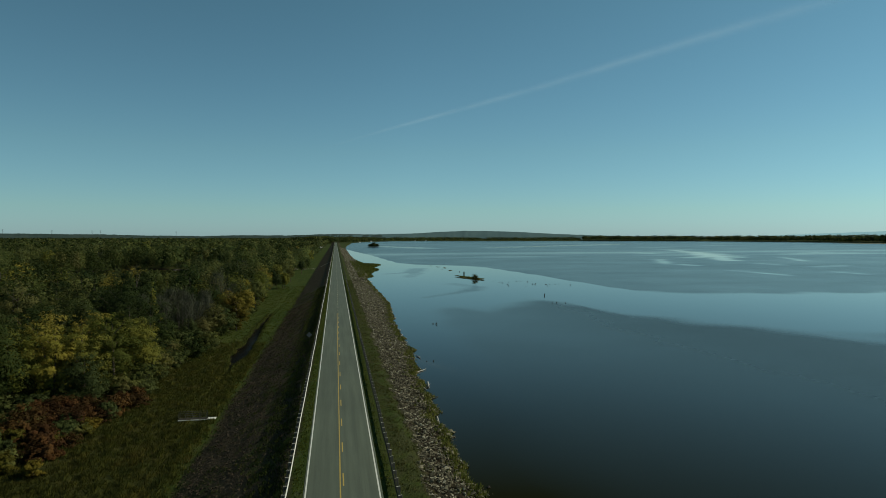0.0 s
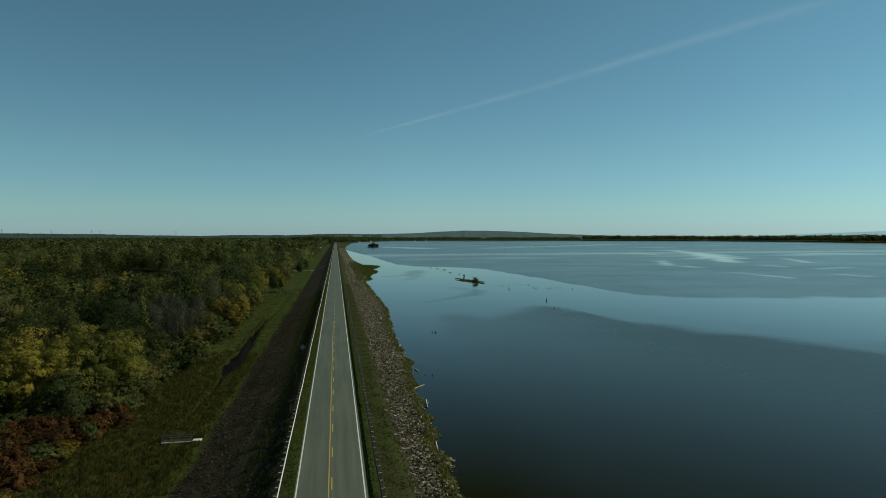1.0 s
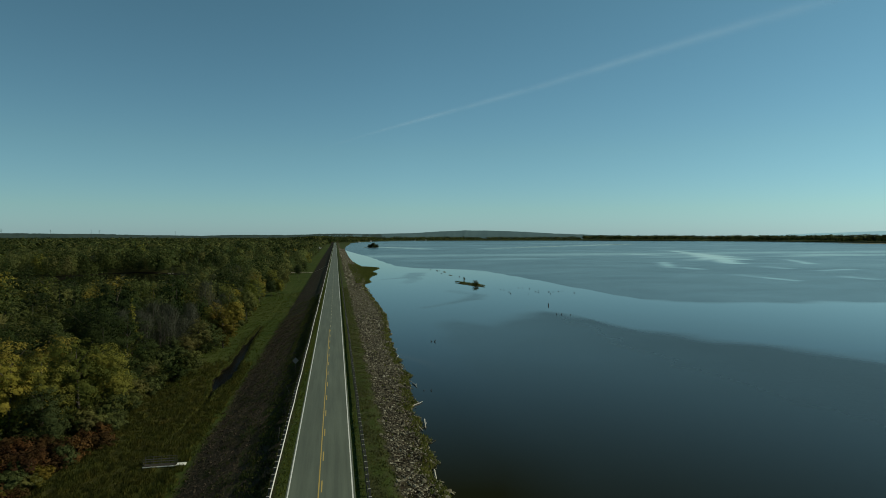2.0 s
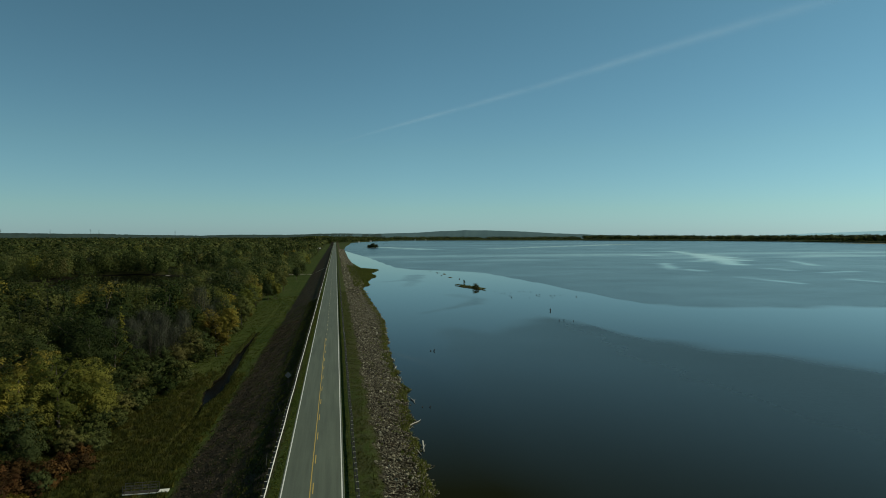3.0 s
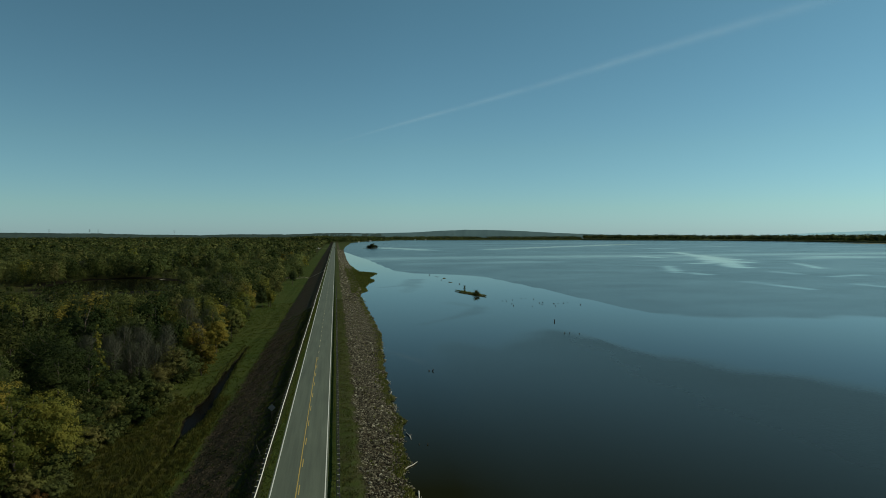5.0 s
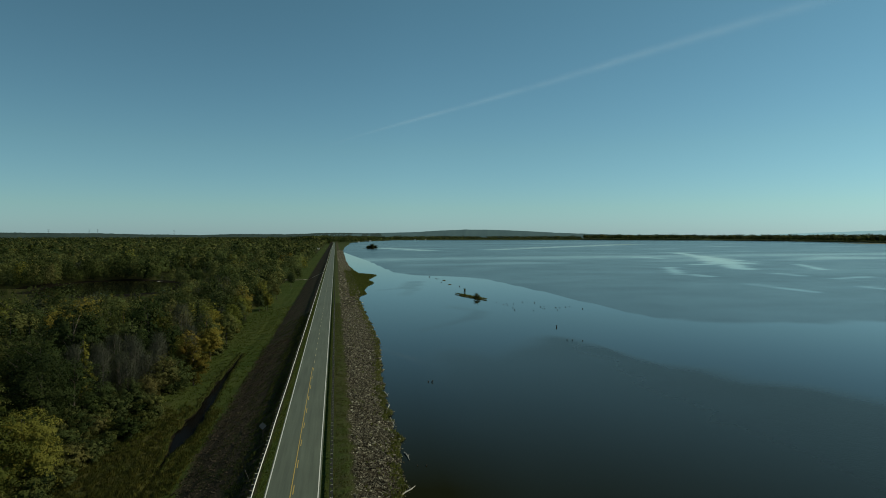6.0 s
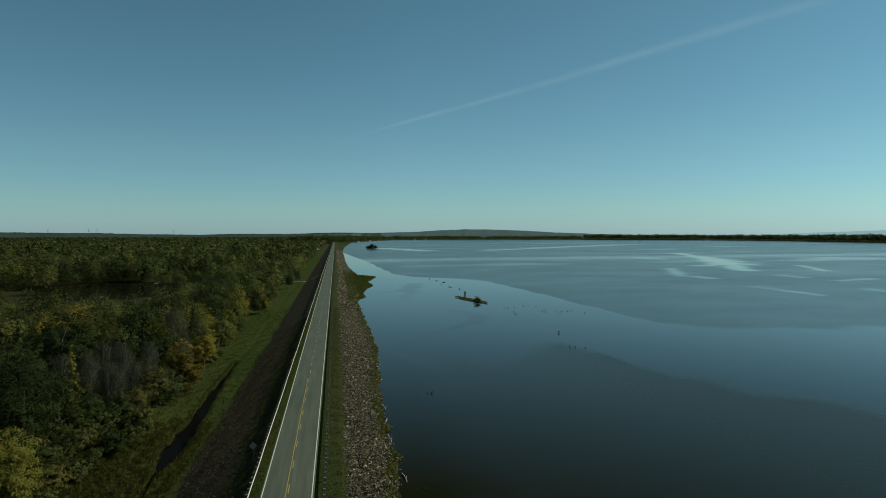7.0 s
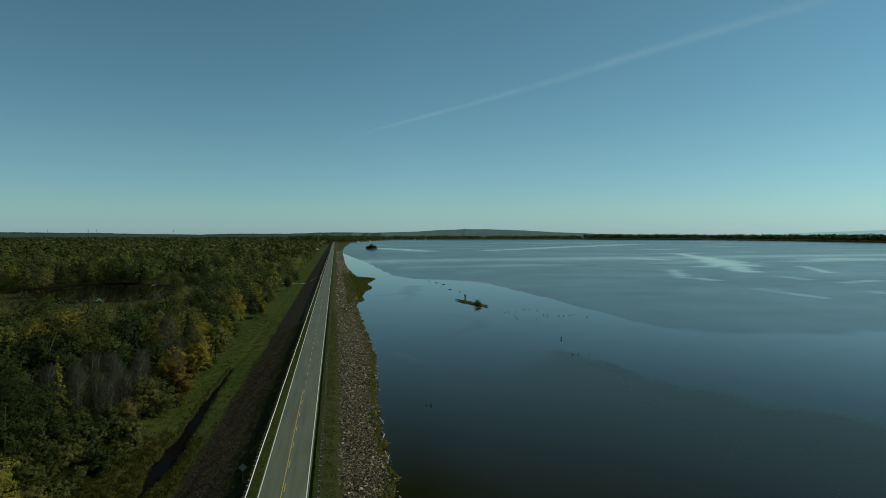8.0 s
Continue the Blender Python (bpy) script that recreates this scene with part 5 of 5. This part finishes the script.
M_ISLET = mottled_material("islet_turf", (0.09, 0.085, 0.025), (0.20, 0.17, 0.06), 0.6, 0.95, 0, 0.8, 0.2)
islet(84.8, 375, 43, 5.0, -74, 0.55, "low grassy islet in the lake")
islet(92, 502, 9, 3, -80, 0.45, "small bare islet in the lake")
islet(89, 461, 8, 2, -70, 0.35, "small bare islet in the lake")
islet(97, 1620, 38, 18, 5, 1.2, "wooded islet far out in the lake")
x, y, rng = strew(420, -1, 1, -1, 1, 331)
k = x * x + y * y < 0.85
a = radians(-74)
x, y = x[k] * 21, y[k] * 2.2
me = joined(TUFTS, np.stack([rng.randint(0, 8, k.sum()), 84.8 + x * math.cos(a) - y * math.sin(a), 375 + x * math.sin(a) + y * math.cos(a), 0 * x + WATER + 0.3, 0 * x + 2.2, 0 * x + 2.2, 0 * x + 1.6, rng.uniform(0, 6, k.sum()), rng.uniform(-0.3, 0.8, k.sum())], 1), "islet_grass", M_WEED, "tone")
tagged(new("islet_grass", me), "tawny tall grass on the islet", "grass", kind="stuff")


def bush_at(key, x, y, z, s):
    ob = copy_thing(SHRUB[key], pose(x, y, z, 0, 0, rw.uniform(0, 360)))
    ob.name, ob.scale = "shrub", (s, s, s)
    return ob


tagged(bush_at("dark", 85.8, 364, WATER + 0.3, 0.85), "dark round shrub on the low islet")
tagged(bush_at("dark", 86.6, 362, WATER + 0.3, 0.6), "dark round shrub on the low islet")
tagged(bush_at("dark", 87.7, 404, WATER - 0.1, 0.55), "dark shrub standing in the shallows").scale = (0.4, 0.4, 0.75)
for k in range(18):
    u = (k + 0.5) / 9 - 1
    ob = copy_thing(PROTO["maple_green"][k % 2], pose(101 + 13 * u, 1620 + rw.gauss(0, 4), WATER + 0.3, 0, 0, rw.uniform(0, 360)))
    ob.name, ob.scale = "tree", (0.75, 0.75, (0.72 - 0.38 * abs(u) ** 1.5) * rw.uniform(0.6, 1.3))
    tagged(ob, "dark broadleaf tree on the far wooded islet")
islet(80, 1618, 22, 7, 0, 0.5, "low spit beside the far wooded islet")
islet(2200, 2110, 420, 40, -35, 1.6, "low dark bar of land off the far shore")

# ---- side lanes, hut, car, far houses, pylons ----
M_TRACK = mottled_material("gravel_track", (0.16, 0.15, 0.125), (0.27, 0.25, 0.21), 1.2, 0.95)
for ly, far_x, wide in ((583, -60, 3.2), (1790, -75, 6.0)):
    v, f = sheet(axis((far_x, -3.4, 1.2)), np.array([ly - wide / 2, ly, ly + wide / 2]), lambda a, c: height(a, c) + 0.12)
    tagged(new("side_track", mesh_of("side_track", v, f, M_TRACK, True)), "pale gravel track leading down off the road", "track", kind="structure")


def house(x, y, w, dpt, h, turn, wall, roof, label):
    ob = tagged(new("house"), label, "house", "far houses")
    ob.matrix_basis = pose(x, y, float(height(x, y)) - 0.1, 0, 0, turn)
    bm = bmesh.new()
    box(bm, -w / 2, w / 2, -dpt / 2, dpt / 2, 0, h)
    part("wall", bm, wall, ob)
    bm = bmesh.new()
    e = [bm.verts.new(p) for p in ((-w / 2 - 0.4, -dpt / 2 - 0.4, h), (w / 2 + 0.4, -dpt / 2 - 0.4, h), (w / 2 + 0.4, dpt / 2 + 0.4, h), (-w / 2 - 0.4, dpt / 2 + 0.4, h), (-w / 2 - 0.4, 0, h + w * 0.28), (w / 2 + 0.4, 0, h + w * 0.28))]
    for q in ((0, 1, 5, 4), (2, 3, 4, 5), (0, 4, 3), (1, 2, 5), (0, 3, 2, 1)):
        bm.faces.new([e[i] for i in q])
    part("roof", bm, roof, ob)
    for k in range(3):
        bm = bmesh.new()
        wx = -w / 2 + (k + 0.5) * w / 3
        box(bm, wx - 0.6, wx + 0.6, -dpt / 2 - 0.04, -dpt / 2 + 0.02, h * 0.35, h * 0.75)
        part("window", bm, M_POND, ob)
    return ob


M_SIDING = mottled_material("pale_siding", (0.55, 0.55, 0.52), (0.72, 0.72, 0.69), 0.8, 0.8)
M_ROOF = mottled_material("grey_roofing", (0.10, 0.10, 0.10), (0.2, 0.2, 0.2), 0.8, 0.8)
house(-44, 1745, 9, 6, 3.2, 10, M_SIDING, M_SIDING, "small pale gatehouse beside the causeway")
for hx, hy, s in ((118, 2990, 1.0), (200, 3420, 1.3), (560, 4215, 1.4), (640, 4225, 1.1), (-640, 3000, 1.6), (-1980, 2950, 1.5)):
    house(hx, hy, 8 * s, 6 * s, 3.4 * s, rw.uniform(-30, 30), M_SIDING, M_ROOF, "pale house among far trees by the lake" if hx > 0 else "pale farm building among far woods")

car = tagged(new("car"), "small dark car on the far end of the road", "car")
car.location = (1.7, 1540, -0.03)
M_CAR, _n, _l, _b = material("car_paint", 0.3, 0.2, 0.5)
_b.inputs["Base Color"].default_value = (0.03, 0.03, 0.035, 1)
bm = bmesh.new()
box(bm, -0.9, 0.9, -2.2, 2.2, 0.35, 0.95, 0.15)
part("body", bm, M_CAR, car)
bm = bmesh.new()
box(bm, -0.8, 0.8, -1.3, 1.1, 0.95, 1.5, 0.2)
part("cabin", bm, M_POND, car, "dark glazed cabin")
for wx in (-0.8, 0.8):
    for wy in (-1.4, 1.4):
        bm = bmesh.new()
        bmesh.ops.create_cone(bm, cap_ends=True, segments=12, radius1=0.33, radius2=0.33, depth=0.22, matrix=Matrix.Translation((wx, wy, 0.33)) @ Matrix.Rotation(radians(90), 4, "Y"))
        part("wheel", bm, M_STUMP, car)


def pylon(az, dist, tall):
    x, y = math.sin(radians(az)) * dist, math.cos(radians(az)) * dist
    ob = tagged(new("pylon"), "lattice power pylon on the skyline", "pylon", "power pylons")
    ob.location = (x, y, 30)
    for sx in (-1, 1):
        for sy in (-1, 1):
            bm = bmesh.new()
            tube(bm, [(sx * 4, sy * 4, -25), (sx * 1.2, sy * 1.2, tall * 0.6), (sx * 0.4, sy * 0.4, tall)], [0.26, 0.2, 0.16], 4)
            part("leg", bm, M_HANDRAIL, ob)
    for hz in (0.62, 0.78, 0.93):
        bm = bmesh.new()
        box(bm, -7, 7, -0.2, 0.2, tall * hz, tall * hz + 0.4)
        part("crossarm", bm, M_HANDRAIL, ob)


for az, tall in ((-26.4, 44), (-23.2, 40), (-20.4, 42), (-19.8, 40), (-14, 36)):
    pylon(az, 4560, tall)

# ---- contrail ----


def contrail():
    """A thin, drifting vapour trail high over the lake."""
    a, c = Vector((28, 4645, 740)), Vector((1935, 2065, 962))
    a, c = a - (c - a) * 0.07, c + (c - a) * 0.07
    n, m = 80, 6
    way = (c - a).normalized()
    up = way.cross(Vector((0.5, 0.8, 0.1))).normalized()
    v = []
    for i in range(n + 1):
        t = i / n
        w = 9 + 30 * t
        for j in range(m + 1):
            v.append(a + (c - a) * t + up * w * (j / m - 0.5) * 2 + Vector((0, 0, 6 * math.sin(t * 9))))
    k = np.arange(n)[:, None] * (m + 1) + np.arange(m)[None]
    k = k.ravel()
    me = mesh_of("contrail", [p[:] for p in v], np.stack([k, k + 1, k + m + 2, k + m + 1], 1), M_TRAIL, True)
    t = np.repeat(np.arange(n + 1) / n, m + 1)
    s = np.tile(np.arange(m + 1) / m * 2 - 1, n + 1)
    give(me, "thick", np.clip(1 - np.abs(s), 0, 1) ** 1.3 * np.clip(t / 0.3, 0, 1) * np.clip((1 - t) / 0.15, 0, 1))
    tagged(new("contrail", me), "faint white vapour trail across the sky", "contrail", kind="structure")


M_TRAIL, _n, _l, _b = material("vapour", 1.0, spec=0.0)
_tr, _df, _mx, _tl = _n.new("ShaderNodeBsdfTransparent"), _n.new("ShaderNodeBsdfDiffuse"), _n.new("ShaderNodeMixShader"), _n.new("ShaderNodeBsdfTranslucent")
_ad = _n.new("ShaderNodeAddShader")
_df.inputs[0].default_value = _tl.inputs[0].default_value = (0.9, 0.9, 0.9, 1)
_l.new(_df.outputs[0], _ad.inputs[0])
_l.new(_tl.outputs[0], _ad.inputs[1])
_mu = _n.new("ShaderNodeMath")
_mu.operation = "MULTIPLY"
_l.new(attribute(_n, "thick"), _mu.inputs[0])
_l.new(between(_n, _l, grain(_n, _l, 0.006, 5, 0.6), 0.3, 0.7, 0.02, 0.08), _mu.inputs[1])
_l.new(_mu.outputs[0], _mx.inputs[0])
_l.new(_tr.outputs[0], _mx.inputs[1])
_l.new(_ad.outputs[0], _mx.inputs[2])
_l.new(_mx.outputs[0], _n["Material Output"].inputs["Surface"])
contrail()
